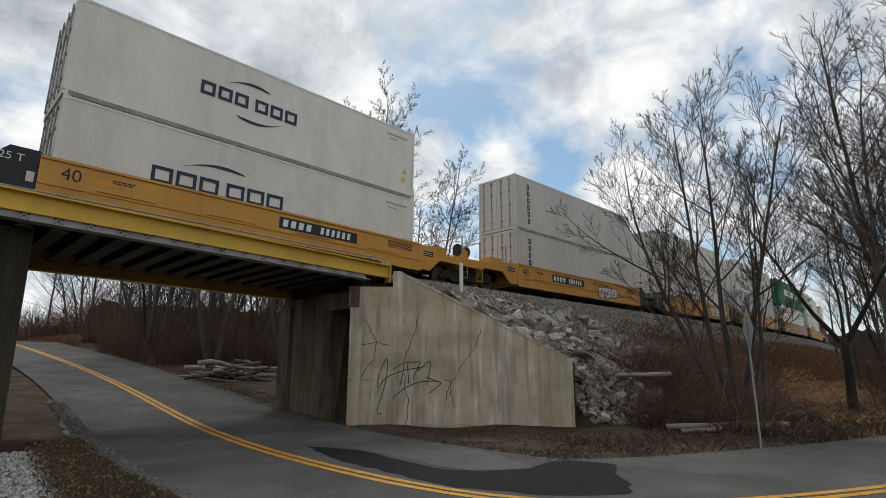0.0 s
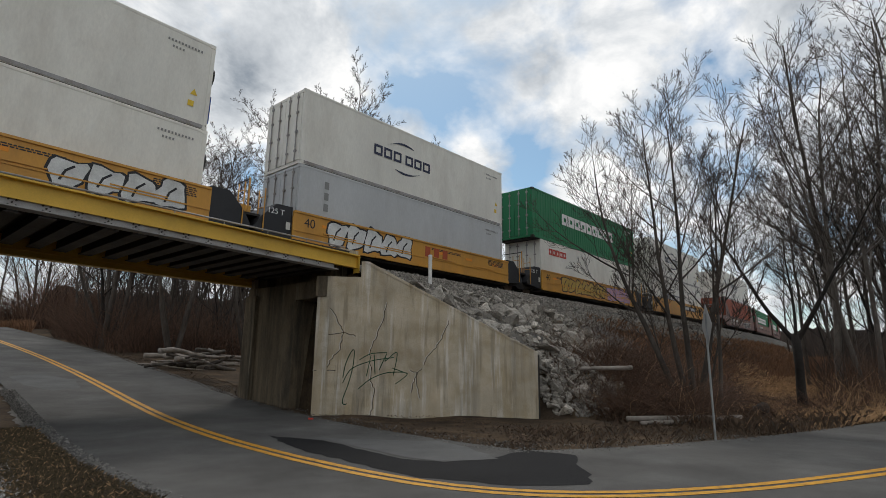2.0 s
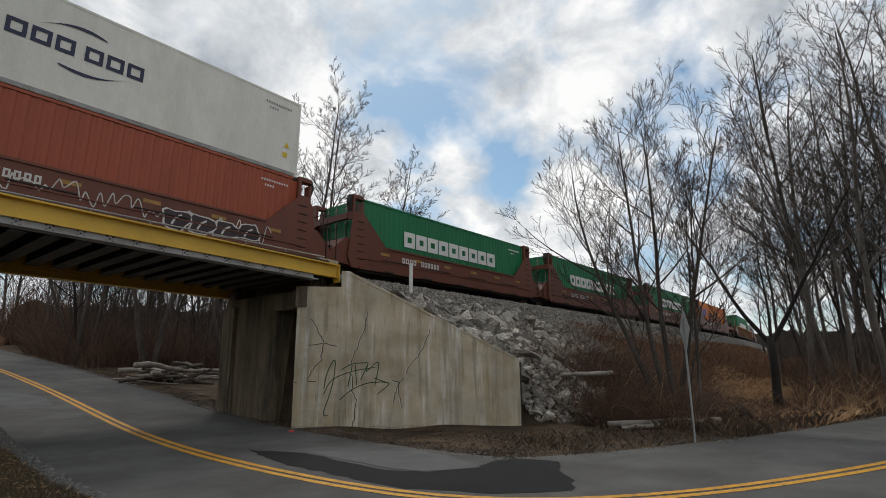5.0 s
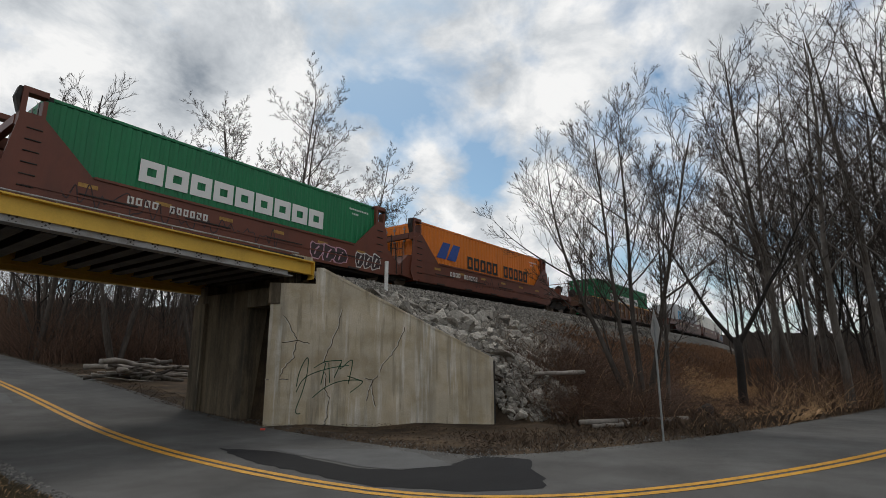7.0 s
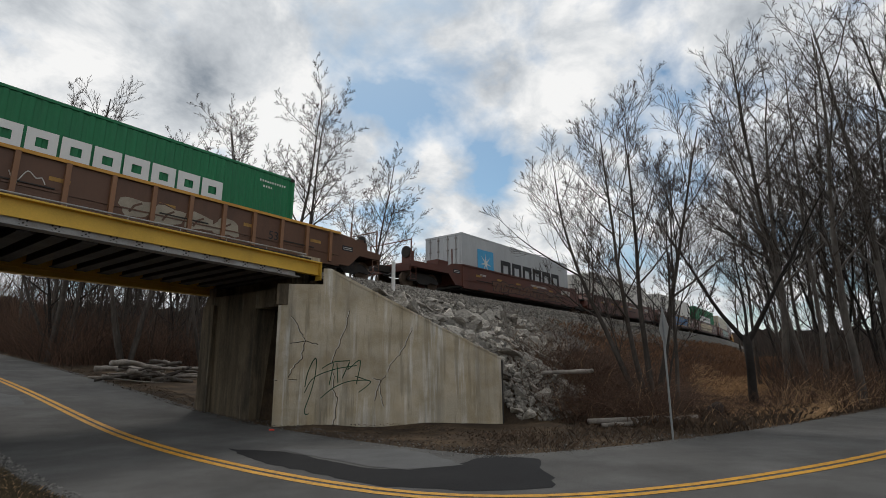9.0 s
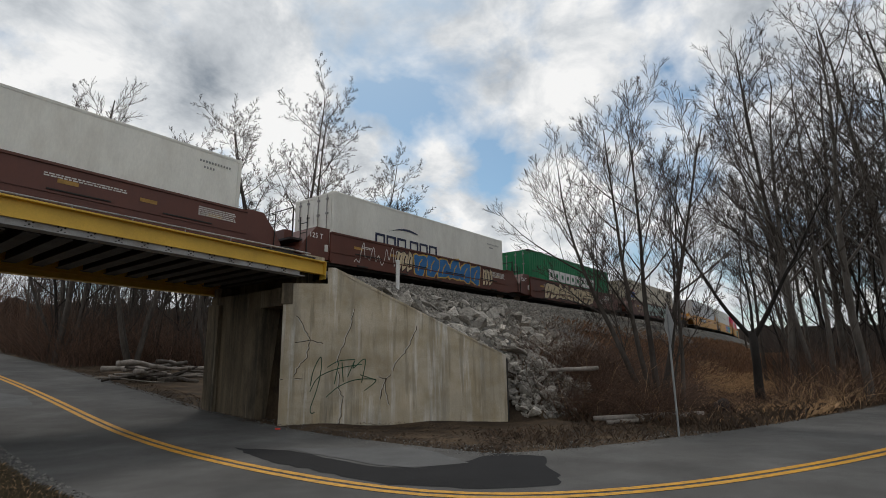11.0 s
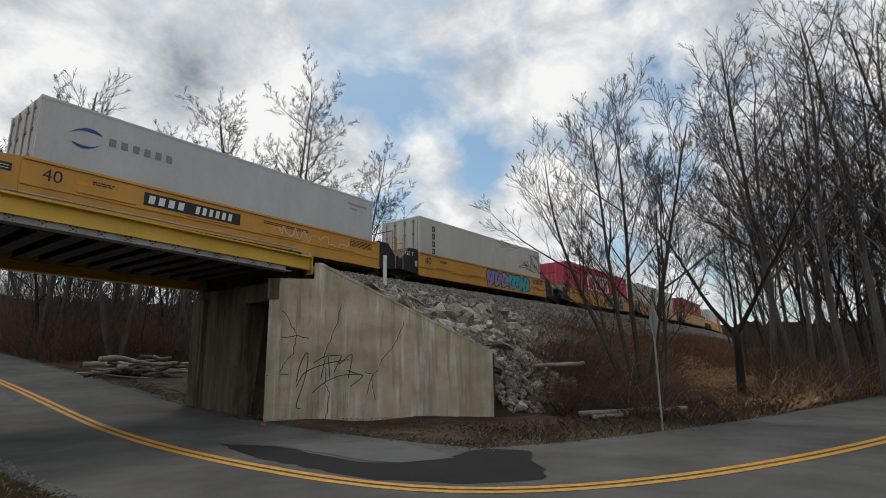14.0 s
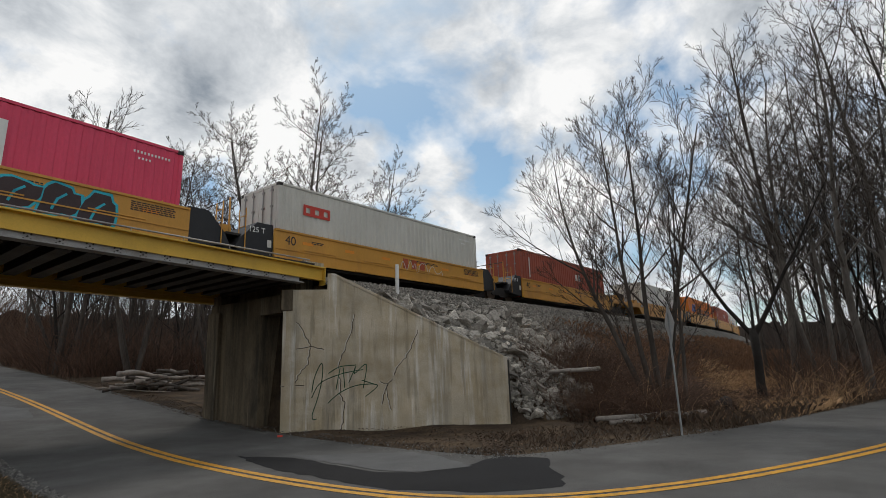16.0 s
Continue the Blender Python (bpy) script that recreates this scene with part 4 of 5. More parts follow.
canes("bramble_thicket", 7500, near_hero, 0.8, 2.7, M["bramble"], "tangle of dead brown brambles at the bank's foot", 1, 0.8, stray=0.24, seg=5)
canes("bramble_thicket", 3200, patch(18.6, 25, 6.0, 10.0), 0.7, 1.9, M["bramble"], "tangle of dead brown brambles on the bank", 2, 0.8, stray=0.24)
canes("straw_stalks", 260, near_hero, 0.8, 2.2, M["dry_grass"], "pale dry stalks among the brambles", 21, 0.5, 0.007, stray=0.2)
canes("bramble_thicket", 1500, by_road(4.9, 7.5, road_index(16, 0), road_index(36, -5)), 0.5, 1.7, M["bramble"], "tangle of dead brown brambles on the verge", 22, 0.8, 0.007, stray=0.26)
canes("straw_stalks", 500, by_road(4.6, 8.0, road_index(16, 0), road_index(36, -5)), 0.4, 1.3, M["dry_grass"], "pale dry stalks along the verge", 23, 0.8, 0.006, stray=0.25)
canes("straw_stalks", 900, fan(82.5, 98, 26, 40), 0.6, 2.2, M["dry_grass"], "pale dry stalks at the edge of the woods", 25, 0.6, 0.010, stray=0.28)
canes("undergrowth", 3400, fan(82.5, 98, 27, 48), 0.8, 3.6, M["bramble"], "bare brown undergrowth at the edge of the woods", 3, 0.45, 0.010, stray=0.26, seg=5)
canes("undergrowth", 9500, fan(13, 31, 39, 60), 1.0, 5.0, M["bramble"], "bare brown undergrowth past the bridge", 4, 0.5, 0.014, stray=0.28, seg=5)
canes("undergrowth", 3800, fan(11, 34, 62, 88), 4.0, 10.0, M["bramble"], "thick bare brown undergrowth deep in the woods", 17, 0.3, 0.035, stray=0.25, seg=5)
canes("saplings", 420, fan(15, 31, 41, 75), 4.0, 11.0, M["twig"], "thin bare saplings past the bridge", 5, 0.12, 0.040, "saplings", seg=6, stray=0.12)
canes("undergrowth", 4000, fan(-2, 13, 72, 90), 2, 6.0, M["bramble"], "bare brown undergrowth where the road climbs away", 15, 0.3, 0.024, stray=0.25)
canes("saplings", 260, fan(82, 98, 29, 52), 2.0, 6.5, M["twig"], "thin bare saplings at the edge of the woods", 6, 0.25, 0.020, "saplings", seg=6)
def slope(o0, o1, s0, s1):
    """A stretch of the bank, by distance from the track."""
    def pick(rng):
        return along(rng.uniform(s0, s1), rng.uniform(o0, o1))[:2]
    return pick


blades("dry_grass", 32000, off_bank(fan(75.8, 86, 22, 48)), 0.12, 0.45, M["dry_grass"], "matted straw-coloured dead grass on the open flat", 7, 0.030, 1.0)
blades("dry_grass", 20000, off_bank(fan(76.2, 81.5, 23, 42)), 0.10, 0.32, M["dry_grass"], "thick mat of flattened straw on the open flat", 26, 0.045, 1.0)
blades("russet_grass", 7000, off_bank(fan(74, 84, 44, 66)), 0.4, 0.9, M["russet_grass"], "tall russet dead grass along the fence", 8, 0.03, 0.4)
blades("russet_grass", 9000, slope(-9.5, -3.9, 26, 75), 0.2, 0.6, M["russet_grass"], "russet dead grass on the railway bank", 19, 0.03, 0.8)
canes("bramble_thicket", 3500, slope(-9.0, -4.6, 23, 50), 0.4, 1.4, M["bramble"], "low dead brambles on the railway bank", 24, 0.8, 0.009, stray=0.26)
blades("russet_grass", 6000, fan(5, 11.5, 50, 75), 0.4, 1.0, M["russet_grass"], "russet dead grass past the bridge", 9, 0.03, 0.5)
blades("verge_grass", 700, by_road(4.2, 7.0, road_index(16, -0.3), road_index(40, -6)), 0.05, 0.30, M["dry_grass"], "pale dead grass on the verge", 18, 0.006, 1.0)
blades("verge_grass", 5000, by_road(3.9, 7.0, road_index(9, 2.7), road_index(40, -6)), 0.05, 0.30, M["leaf_litter"], "short dead grass on the verge", 10, 0.008, 1.0)
blades("verge_grass", 420, by_road(3.7, 4.4, road_index(6.3, 13), road_index(9, 2.7)), 0.04, 0.16, M["leaf_litter"], "thin dead grass at the wall's foot", 11, 0.006, 0.9)
def shoulder(rng):
    y = rng.uniform(5.0, 16.0)
    return rng.uniform(1.9 + 0.10 * max(0.0, y - 9.0) + rng.uniform(-.2, .2), 3.2 + 0.07 * max(0.0, y - 11)), y


blades("verge_turf", 30000, shoulder, 0.07, 0.13, M["turf"], "short brown turf on the shoulder", 12, 0.007, 1.0)
blades("verge_grass", 2500, shoulder, 0.07, 0.14, M["dry_grass"], "short dead grass on the shoulder", 16, 0.005, 1.0)
blades("dry_grass", 4500, patch(16.5, 30, 2.2, 8.5), 0.10, 0.55, M["leaf_litter"], "dead weeds and litter at the bank's foot", 13, 0.012, 0.9)
blades("dry_grass", 1800, patch(17.5, 30, 2.2, 7.5), 0.05, 0.28, M["dry_grass"], "pale dead weeds at the bank's foot", 14, 0.010, 1.0)


def leaves(n, where, seed):
    rng = random.Random(seed)
    b = Build()
    vs, fs = [], []
    for _ in range(n):
        x, y = where(rng)
        z = ground_z(x, y) + 0.01
        a, r, t = rng.uniform(0, 6.283), rng.uniform(.02, .055), rng.uniform(-.03, .03)
        k = len(vs)
        c, s = math.cos(a) * r, math.sin(a) * r
        vs += [(x + c, y + s, z + t), (x - s * .6, y + c * .6, z + .012), (x - c, y - s, z - t), (x + s * .6, y - c * .6, z + .012)]
        fs.append((k, k + 1, k + 2, k + 3))
    b.v, b.f = vs, fs
    solid("fallen_leaves", b, M["leaf_litter"], "scattered brown fallen leaves", "fallen leaves", "stuff")


leaves(4500, by_road(3.6, 7.5, road_index(6.4, 15), road_index(30, -4)), 31)
leaves(2000, shoulder, 32)
leaves(2500, by_road(3.4, 5.0, road_index(10, 38), road_index(6.4, 15)), 33)


# ---- small things ----
def build_sign():
    s = thing("road_sign", "grey metal back of a diamond road sign on a thin post", "road sign", m=pose(14.65, 4.30, 0, 0, -1.0, 0))
    b = Build()
    b.prism([(-0.04, 0), (0.04, 0), (0.04, 3.2), (-0.04, 3.2)], -0.004, 0.004)
    for x in (-0.04, 0.036):
        b.box(x, x + 0.004, -0.03, 0.004, 0, 3.2)
    post = part("post", b, M["sign_metal"], s, m=pose(0, 0, -0.2, 0, 0, 29))
    d = 0.54
    plate = part("plate", Build().prism([(0, -d), (d, 0), (0, d), (-d, 0)], -0.003, 0.003), M["sign_metal"], s, "grey back of a diamond plate", m=pose(0.02, -0.03, 2.72, 0, 0, 29))
    for z in (-0.25, 0.25):
        part("bolt", Build().tube([(0, 0.002, z), (0, 0.02, z)], 0.012, 6), M["steel_dark"], plate)


def log(name, a, c, r0, r1, label, seed, mat="log", category="log", bend=0.0):
    rng = random.Random(seed)
    a, c = Vector(a), Vector(c)
    pts, rad = [], []
    for i in range(9):
        t = i / 8
        pts.append(a.lerp(c, t) + Vector((0.3, 0.3, 1)) * bend * math.sin(t * 3.1 + seed) + Vector((rng.uniform(-.02, .02), rng.uniform(-.02, .02), rng.uniform(-.015, .015))) * (1 + r0 * 4))
        rad.append((r0 + (r1 - r0) * t) * rng.uniform(.93, 1.07))
    return solid(name, Build().tube(pts, rad, 9), M[mat], label, category, smooth=True)


build_sign()
pst = thing("marker_post", "white painted marker post on the railway bank", "post", m=pose(15.45, 14.55, 4.55))
part("shaft", Build().tube([(0, 0, -0.2), (0, 0, 1.22)], 0.075, 12), M["white_post"], pst, smooth=False)
part("cap", Build().tube([(0, 0, 1.22), (0, 0, 1.27)], [0.085, 0.07], 12), M["white_post"], pst)
log("log", (16.0, 7.05, 0.16), (18.6, 4.66, 0.22), 0.075, 0.09, "weathered grey log lying along the verge", 1)
log("log", (16.9, 9.0, 1.55), (18.5, 7.9, 1.6), 0.06, 0.08, "bleached log lying across the bank's stones", 2)
log("log", (16.2, 6.75, 0.07), (17.3, 5.7, 0.09), 0.06, 0.07, "weathered grey log lying on the verge", 3)
st = log("tree_stump", (20.35, 4.55, 0.0), (20.4, 4.5, 0.42), 0.28, 0.24, "dark rotten stump beside the verge", 4, "bark_dark", "stump")
for i in range(34):
    rr = random.Random(200 + i)
    ax, ay = 12.6 + rr.uniform(-1.0, 2.4), 29.0 + rr.uniform(-1.1, 1.1)
    zz = rise(29, 12) + 0.05 + 0.17 * (i % 5)
    an, ln = rr.gauss(-0.35, 0.45), rr.uniform(0.7, 1.9) * (1.5 if i % 4 == 0 else 1.0)
    dx, dy, dz = math.cos(an) * ln / 1.6, math.sin(an) * ln / 1.6, rr.uniform(-.14, .16)
    r0 = rr.uniform(.04, .15)
    log("log", (ax - dx, ay - dy, zz - dz), (ax + dx, ay + dy, zz + dz), r0, r0 * rr.uniform(.5, .95), "crooked felled log in a heap by the road", 300 + i, ("log", "bark_grey", "bark", "log")[i % 4], bend=rr.uniform(-.16, .16))
for i in range(13):
    x = 41 + i * 1.5
    y = float(np.interp(x, TX, TY)) - 11.6 - 0.1 * i
    solid("fence_post", Build().box(x - .06, x + .06, y - .06, y + .06, ground_z(x, y) - .2, ground_z(x, y) + 1.35 + 0.1 * math.sin(i * 3)), M["tie"], "weathered wooden fence post in dead grass", "fence post", group="fence posts along the flat")
solid("litter_can", Build().tube([(9.72, 13.9, 0.05), (9.84, 13.82, 0.05)], 0.035, 10), M["red_paint"], "crushed red drink can by the wall", "can")


def build_backdrop():
    """Far wooded skyline all round."""
    rng = random.Random(9)
    b = Build()
    vs, fs = [], []
    n = 720
    for i in range(n):
        a = 2 * math.pi * i / n
        r = 190 + 12 * math.sin(a * 5)
        x, y = math.sin(a) * r, math.cos(a) * r
        h = (19.0 if 0.2 < math.sin(a) < 0.6 and math.cos(a) > 0 else 9.5) + 2.5 * noise.noise(Vector((a * 9, 0, 0))) + rng.uniform(-1.2, 1.6)
        vs += [(x, y, -3), (x * 1.0, y * 1.0, 2 + h)]
        j = (i + 1) % n
        fs.append((2 * i, 2 * i + 1, 2 * j + 1, 2 * j))
    b.add(vs, fs)
    solid("backdrop", b, material("far_woods", (0.060, 0.046, 0.038), 1.0, vary=0.35, scale=0.15, fine=1.5, bump=0, stretch=(1, 1, 0.25)), "far line of bare brown woods", "woods", "structure")


build_backdrop()



# ---- the train ----
def corrugated(b, x0, x1, y, z0, z1, out, depth=0.026, pitch=0.278):
    """A steel side with upright folds, along x, facing out (-1 or 1) in y."""
    n = max(1, int(round((x1 - x0) / pitch)))
    p = (x1 - x0) / n
    prof = []
    for i in range(n):
        u = x0 + i * p
        prof += [(u, 0), (u + p * 0.36, 0), (u + p * 0.5, depth), (u + p * 0.86, depth)]
    prof.append((x1, 0))
    vs, fs = [], []
    for i, (x, d) in enumerate(prof):
        vs += [(x, y - out * d, z0), (x, y - out * d, z1)]
        if i:
            a = 2 * (i - 1)
            fs.append((a, a + 2, a + 3, a + 1) if out < 0 else (a, a + 1, a + 3, a + 2))
    b.add(vs, fs)


def container_shell(length, mat, reefer, frame_mat):
    """A freight container on its base; doors at the -x end."""
    W, H, h = 1.22, 2.9, length / 2
    c = new("freight_container")
    body = Build()
    if reefer:
        body.box(-h + 0.05, h - 0.05, -W + 0.012, W - 0.012, 0.10, H - 0.02)
    else:
        body.box(-h + 0.06, h - 0.06, -W + 0.06, W - 0.06, 0.10, H - 0.03)
        corrugated(body, -h + 0.1, h - 0.1, -W + 0.012, 0.12, H - 0.1, -1)
        corrugated(body, -h + 0.1, h - 0.1, W - 0.012, 0.12, H - 0.1, 1)
    part("body", body, mat, c)
    fr = Build()
    for x in (-h, h - 0.12):
        for y in (-W, W - 0.1):
            fr.box(x, x + 0.12, y, y + 0.1, 0.16, H - 0.13)
    for y in (-W, W - 0.07):
        fr.box(-h + 0.12, h - 0.12, y, y + 0.07, 0.02, 0.15)
        fr.box(-h + 0.12, h - 0.12, y, y + 0.07, H - 0.085, H - 0.005)
    for x in (-h, h - 0.08):
        fr.box(x, x + 0.08, -W + 0.1, W - 0.1, 0.03, 0.16)
        fr.box(x, x + 0.08, -W + 0.1, W - 0.1, H - 0.12, H - 0.01)
    part("frame", fr, frame_mat, c)
    # thin black sheet that paints in the shade of the gap below
    part("bottom_gap", Build().box(-h + 0.18, h - 0.18, -W + 0.03, W - 0.03, 0.004, 0.03), M["black_paint"], c, "black sheet standing for shade under the box")
    if reefer:
        part("kick_strip", Build().box(-h + 0.13, h - 0.13, -W - 0.006, -W - 0.001, 0.03, 0.14), M["steel_grey"], c, "scuffed grey lower rail")
    cast = Build()
    for x in (-h - 0.004, h - 0.174):
        for y in (-W - 0.004, W - 0.158):
            for z in (0, H - 0.118):
                cast.box(x, x + 0.178, y, y + 0.162, z, z + 0.118)
    tagged(part("corner_castings", cast, M["steel_dark"] if not reefer else frame_mat, c), kind="stuff")
    for y0, y1 in ((-W + 0.12, -0.01), (0.01, W - 0.12)):
        dd = part("door", Build().box(-h - 0.005, -h + 0.045, y0, y1, 0.18, H - 0.14), mat, c)
        for y in (-0.86, -0.32, 0.32, 0.86):
            if y0 < y < y1:
                bar = Build().rod((-h - 0.04, y, 0.12), (-h - 0.04, y, H - 0.1), 0.022, 6)
                for z in (0.5, 1.25, 2.0, 2.6):
                    bar.box(-h - 0.055, -h - 0.003, y - 0.07, y + 0.07, z, z + 0.07)
                part("lock_bar", bar, M["steel_grey"], dd, "grey steel lock bar")
    if reefer:
        part("machine_panel", Build().box(h - 0.02, h + 0.03, -W + 0.12, W - 0.12, 0.18, H - 0.14), M["black_paint"], c, "dark cooling machine end")
        mach = Build()
        mach.box(h + 0.03, h + 0.13, -1.0, 0.9, 0.35, 1.25)
        mach.box(h + 0.03, h + 0.10, -0.2, 0.95, 1.35, 2.6)
        part("machine_box", mach, M["blue"], c, "blue cooling machine housing")
        part("fan_housing", Build().tube([(h + 0.03, -0.62, 2.0), (h + 0.16, -0.62, 2.0)], [0.42, 0.38], 16), M["steel_dark"], c)
        ribs = Build()
        for k in range(5):
            ribs.box(h + 0.13, h + 0.15, -0.9, 0.8, 0.45 + k * 0.16, 0.51 + k * 0.16)
        part("grille", ribs, M["black_paint"], c)
    # small markings towards the +x end, as on most boxes
    y = -W - 0.001
    rng = random.Random(int(length * 10))
    small = Build()
    for i in range(11):
        small.prism([(h - 1.45 + i * 0.10, 2.46), (h - 1.40 + i * 0.10, 2.46), (h - 1.40 + i * 0.10, 2.535), (h - 1.45 + i * 0.10, 2.535)][::1], y - 0.004, y)
    for i in range(4):
        small.prism([(h - 1.3 + i * 0.10, 2.27), (h - 1.25 + i * 0.10, 2.27), (h - 1.25 + i * 0.10, 2.345), (h - 1.3 + i * 0.10, 2.345)], y - 0.004, y)
    tagged(part("number_bars", small, M["grey_text"] if reefer else M["white_paint"], c), kind="stuff")
    part("warning_mark", Build().prism([(h - 0.62, 1.0), (h - 0.40, 1.0), (h - 0.51, 1.2)], y - 0.005, y), M["caution"], c, "yellow triangle")
    part("caution_plate", Build().box(h - 0.66, h - 0.48, y - 0.005, y, 0.62, 0.80), M["caution"], c, "small orange plate")
    return c


def marks(c, mat, x, z, n, w, h, gap, y, slant=0.0, name="mark_block", label="", bar=0.0):
    """A word as a row of plain blocks; with bar, each block is a hollow frame of that stroke."""
    b = Build()
    def quad(x0, x1, z0, z1):
        b.prism([(x0 + slant * z0, z0), (x1 + slant * z0, z0), (x1 + slant * z1, z1), (x0 + slant * z1, z1)], -0.005, 0.0)
    if bar:
        quad(0, w, 0, bar); quad(0, w, h - bar, h)
        quad(0, bar, bar, h - bar); quad(w - bar, w, bar, h - bar)
    else:
        quad(0, w * 0.8, 0, h)
    me = b.data(name, mat)
    for i in range(n):
        part(name, me, mat, c, label, m=pose(x + i * (w + gap), y, z))


def arc_mark(b, x, z, w, h, y, up=True):
    """The thin crescent over or under a word."""
    n = 14
    top, bot = [], []
    for i in range(n + 1):
        t = i / n
        a = math.sin(t * math.pi * 0.75)
        th = h * 0.42 * math.sin(t * math.pi * 0.93) * t
        zz = a * h
        top.append((x + w * t, z + (zz if up else -zz)))
        bot.append((x + w * t, z + ((zz - th) if up else -(zz - th))))
    if not up:
        top = [(2 * x + w - p, q) for p, q in top]
        bot = [(2 * x + w - p, q) for p, q in bot]
    for i in range(n):
        q = [bot[i], bot[i + 1], top[i + 1], top[i]]
        area = sum(q[k][0] * q[(k + 1) % 4][1] - q[(k + 1) % 4][0] * q[k][1] for k in range(4))
        b.prism(q if area > 0 else q[::-1], y - 0.005, y)
    return b


SHELLS = {}


def shell(kind):
    """One container of each paint; marks are added by kind."""
    if kind in SHELLS:
        return SHELLS[kind]
    y = -1.221
    spec = {
        "shipping_a": (12.19, "c_white", True, "white insulated freight container with dark blue marks"),
        "shipping_b": (12.19, "c_white", True, "white insulated freight container with low dark blue marks"),
        "plain": (12.19, "c_white", True, "plain white insulated freight container with a small blue plate"),
        "leasing": (12.19, "c_offwhite", True, "off-white insulated freight container with a column of dark marks"),
        "grey": (12.19, "c_grey", True, "pale grey insulated freight container with dark marks"),
        "seaco": (12.19, "c_white", True, "white freight container with a small red mark"),
        "green45": (13.72, "c_green", False, "green corrugated freight container with white block marks"),
        "green": (12.19, "c_green", False, "green corrugated freight container with white block marks"),
        "red": (12.19, "c_red", False, "dull red corrugated freight container"),
        "orange": (12.19, "c_orange", False, "orange corrugated freight container with blue and black marks"),
        "star": (12.19, "c_grey", True, "pale grey freight container with a light blue square mark"),
        "beige": (12.19, "c_beige", True, "beige freight container with a blue and red mark"),
        "cronos": (12.19, "c_grey", True, "pale grey freight container with a blue mark"),
        "magenta": (12.19, "c_magenta", False, "magenta corrugated freight container with white marks"),
        "oocl": (12.19, "c_offwhite", False, "off-white freight container with a red ring mark"),
        "rust": (12.19, "c_rust", False, "rust-red corrugated freight container"),
    }[kind]
    L, mat, reefer, label = spec
    c = container_shell(L, M[mat], reefer, M[mat])
    tagged(c, label, "freight container", "containers on the train")
    if kind in ("shipping_a", "shipping_b"):
        z0, w, h, x0 = (1.38, 0.45, 0.44, -2.7) if kind == "shipping_a" else (1.12, 0.58, 0.50, -3.8)
        for k in (0, 1):
            marks(c, M["navy"], x0 + k * (3 * w + 0.42), z0, 3, w, h, 0.09, y, bar=0.10)
        part("crescent", arc_mark(Build(), x0 + 0.65, z0 + h + 0.12, 1.6 * w / 0.45, 0.36, y), M["navy"], c)
        if kind == "shipping_a":
            part("crescent", arc_mark(Build(), x0 + 1.2, z0 - 0.12, 1.7, 0.36, y, False), M["navy"], c)
    if kind == "plain":
        part("name_plate", Build().box(-5.3, -4.2, y - 0.006, y, 2.2, 2.62), M["navy"], c, "dark blue plate")
        for k in range(3):
            part("plate_line", Build().box(-5.2, -4.3, y - 0.010, y - 0.0062, 2.28 + k * 0.11, 2.32 + k * 0.11), M["pale_text"], c)
    if kind in ("leasing",):
        for k in range(6):
            marks(c, M["navy"], -5.1, 2.28 - k * 0.37, 1, 0.20, 0.26, 0.1, y, bar=0.06)
    if kind == "grey":
        for k in range(3):
            marks(c, M["grey_text"], -5.0, 2.2 - k * 0.42, 1, 0.24, 0.28, 0.1, y)
    if kind == "seaco":
        marks(c, M["red_paint"], -5.2, 2.12, 5, 0.36, 0.36, 0.04, y, label="red word mark", bar=0.09)
    if kind in ("green", "green45"):
        marks(c, M["white_paint"], -3.6, 1.30, 9, 0.70, 0.68, 0.075, y, label="large white painted block", bar=0.215)
    if kind == "orange":
        b = Build()
        for k in (0, 1):
            b.prism([(-4.75 + k * 0.85, 1.35), (-4.0 + k * 0.85, 1.35), (-3.6 + k * 0.85, 2.2), (-4.2 + k * 0.85, 2.2)], y - 0.005, y)
        part("emblem", b, M["blue"], c, "blue slanted emblem")
        marks(c, M["black_paint"], -2.1, 1.15, 5, 0.5, 0.66, 0.12, y, bar=0.14)
        marks(c, M["black_paint"], 1.55, 1.15, 5, 0.46, 0.66, 0.12, y, bar=0.14)
    if kind == "star":
        part("emblem", Build().box(-4.70, -3.15, y - 0.005, y, 0.85, 2.25), M["light_blue"], c, "light blue square")
        b = Build()
        for k in range(7):
            a = k * 2 * math.pi / 7
            b.prism([(-3.925 + 0.12 * math.sin(a + 0.45), 1.55 + 0.12 * math.cos(a + 0.45)), (-3.925 + 0.55 * math.sin(a), 1.55 + 0.55 * math.cos(a)), (-3.925 + 0.12 * math.sin(a - 0.45), 1.55 + 0.12 * math.cos(a - 0.45))], y - 0.009, y - 0.0052)
            b.prism([(-3.925, 1.55), (-3.925 + 0.12 * math.sin(a + 0.45), 1.55 + 0.12 * math.cos(a + 0.45)), (-3.925 + 0.12 * math.sin(a - 0.45), 1.55 + 0.12 * math.cos(a - 0.45))][::-1], y - 0.009, y - 0.0052)
        part("star", b, M["white_paint"], c)
        marks(c, M["black_paint"], -2.4, 0.85, 6, 1.05, 1.1, 0.17, y, bar=0.26)
    if kind == "beige":
        marks(c, M["blue"], -5.85, 1.42, 3, 0.30, 0.45, 0.04, y, bar=0.10)
        part("wing_mark", Build().prism([(-5.75, 1.98), (-4.85, 1.93), (-5.1, 2.05), (-5.6, 2.1)], y - 0.005, y), M["red_paint"], c)
    if kind == "cronos":
        part("emblem", arc_mark(arc_mark(Build(), -5.5, 2.0, 0.9, 0.35, y), -5.3, 2.05, 0.8, 0.3, y, False), M["blue"], c, "blue curled emblem")
        marks(c, M["grey_text"], -4.4, 2.02, 6, 0.22, 0.22, 0.10, y)
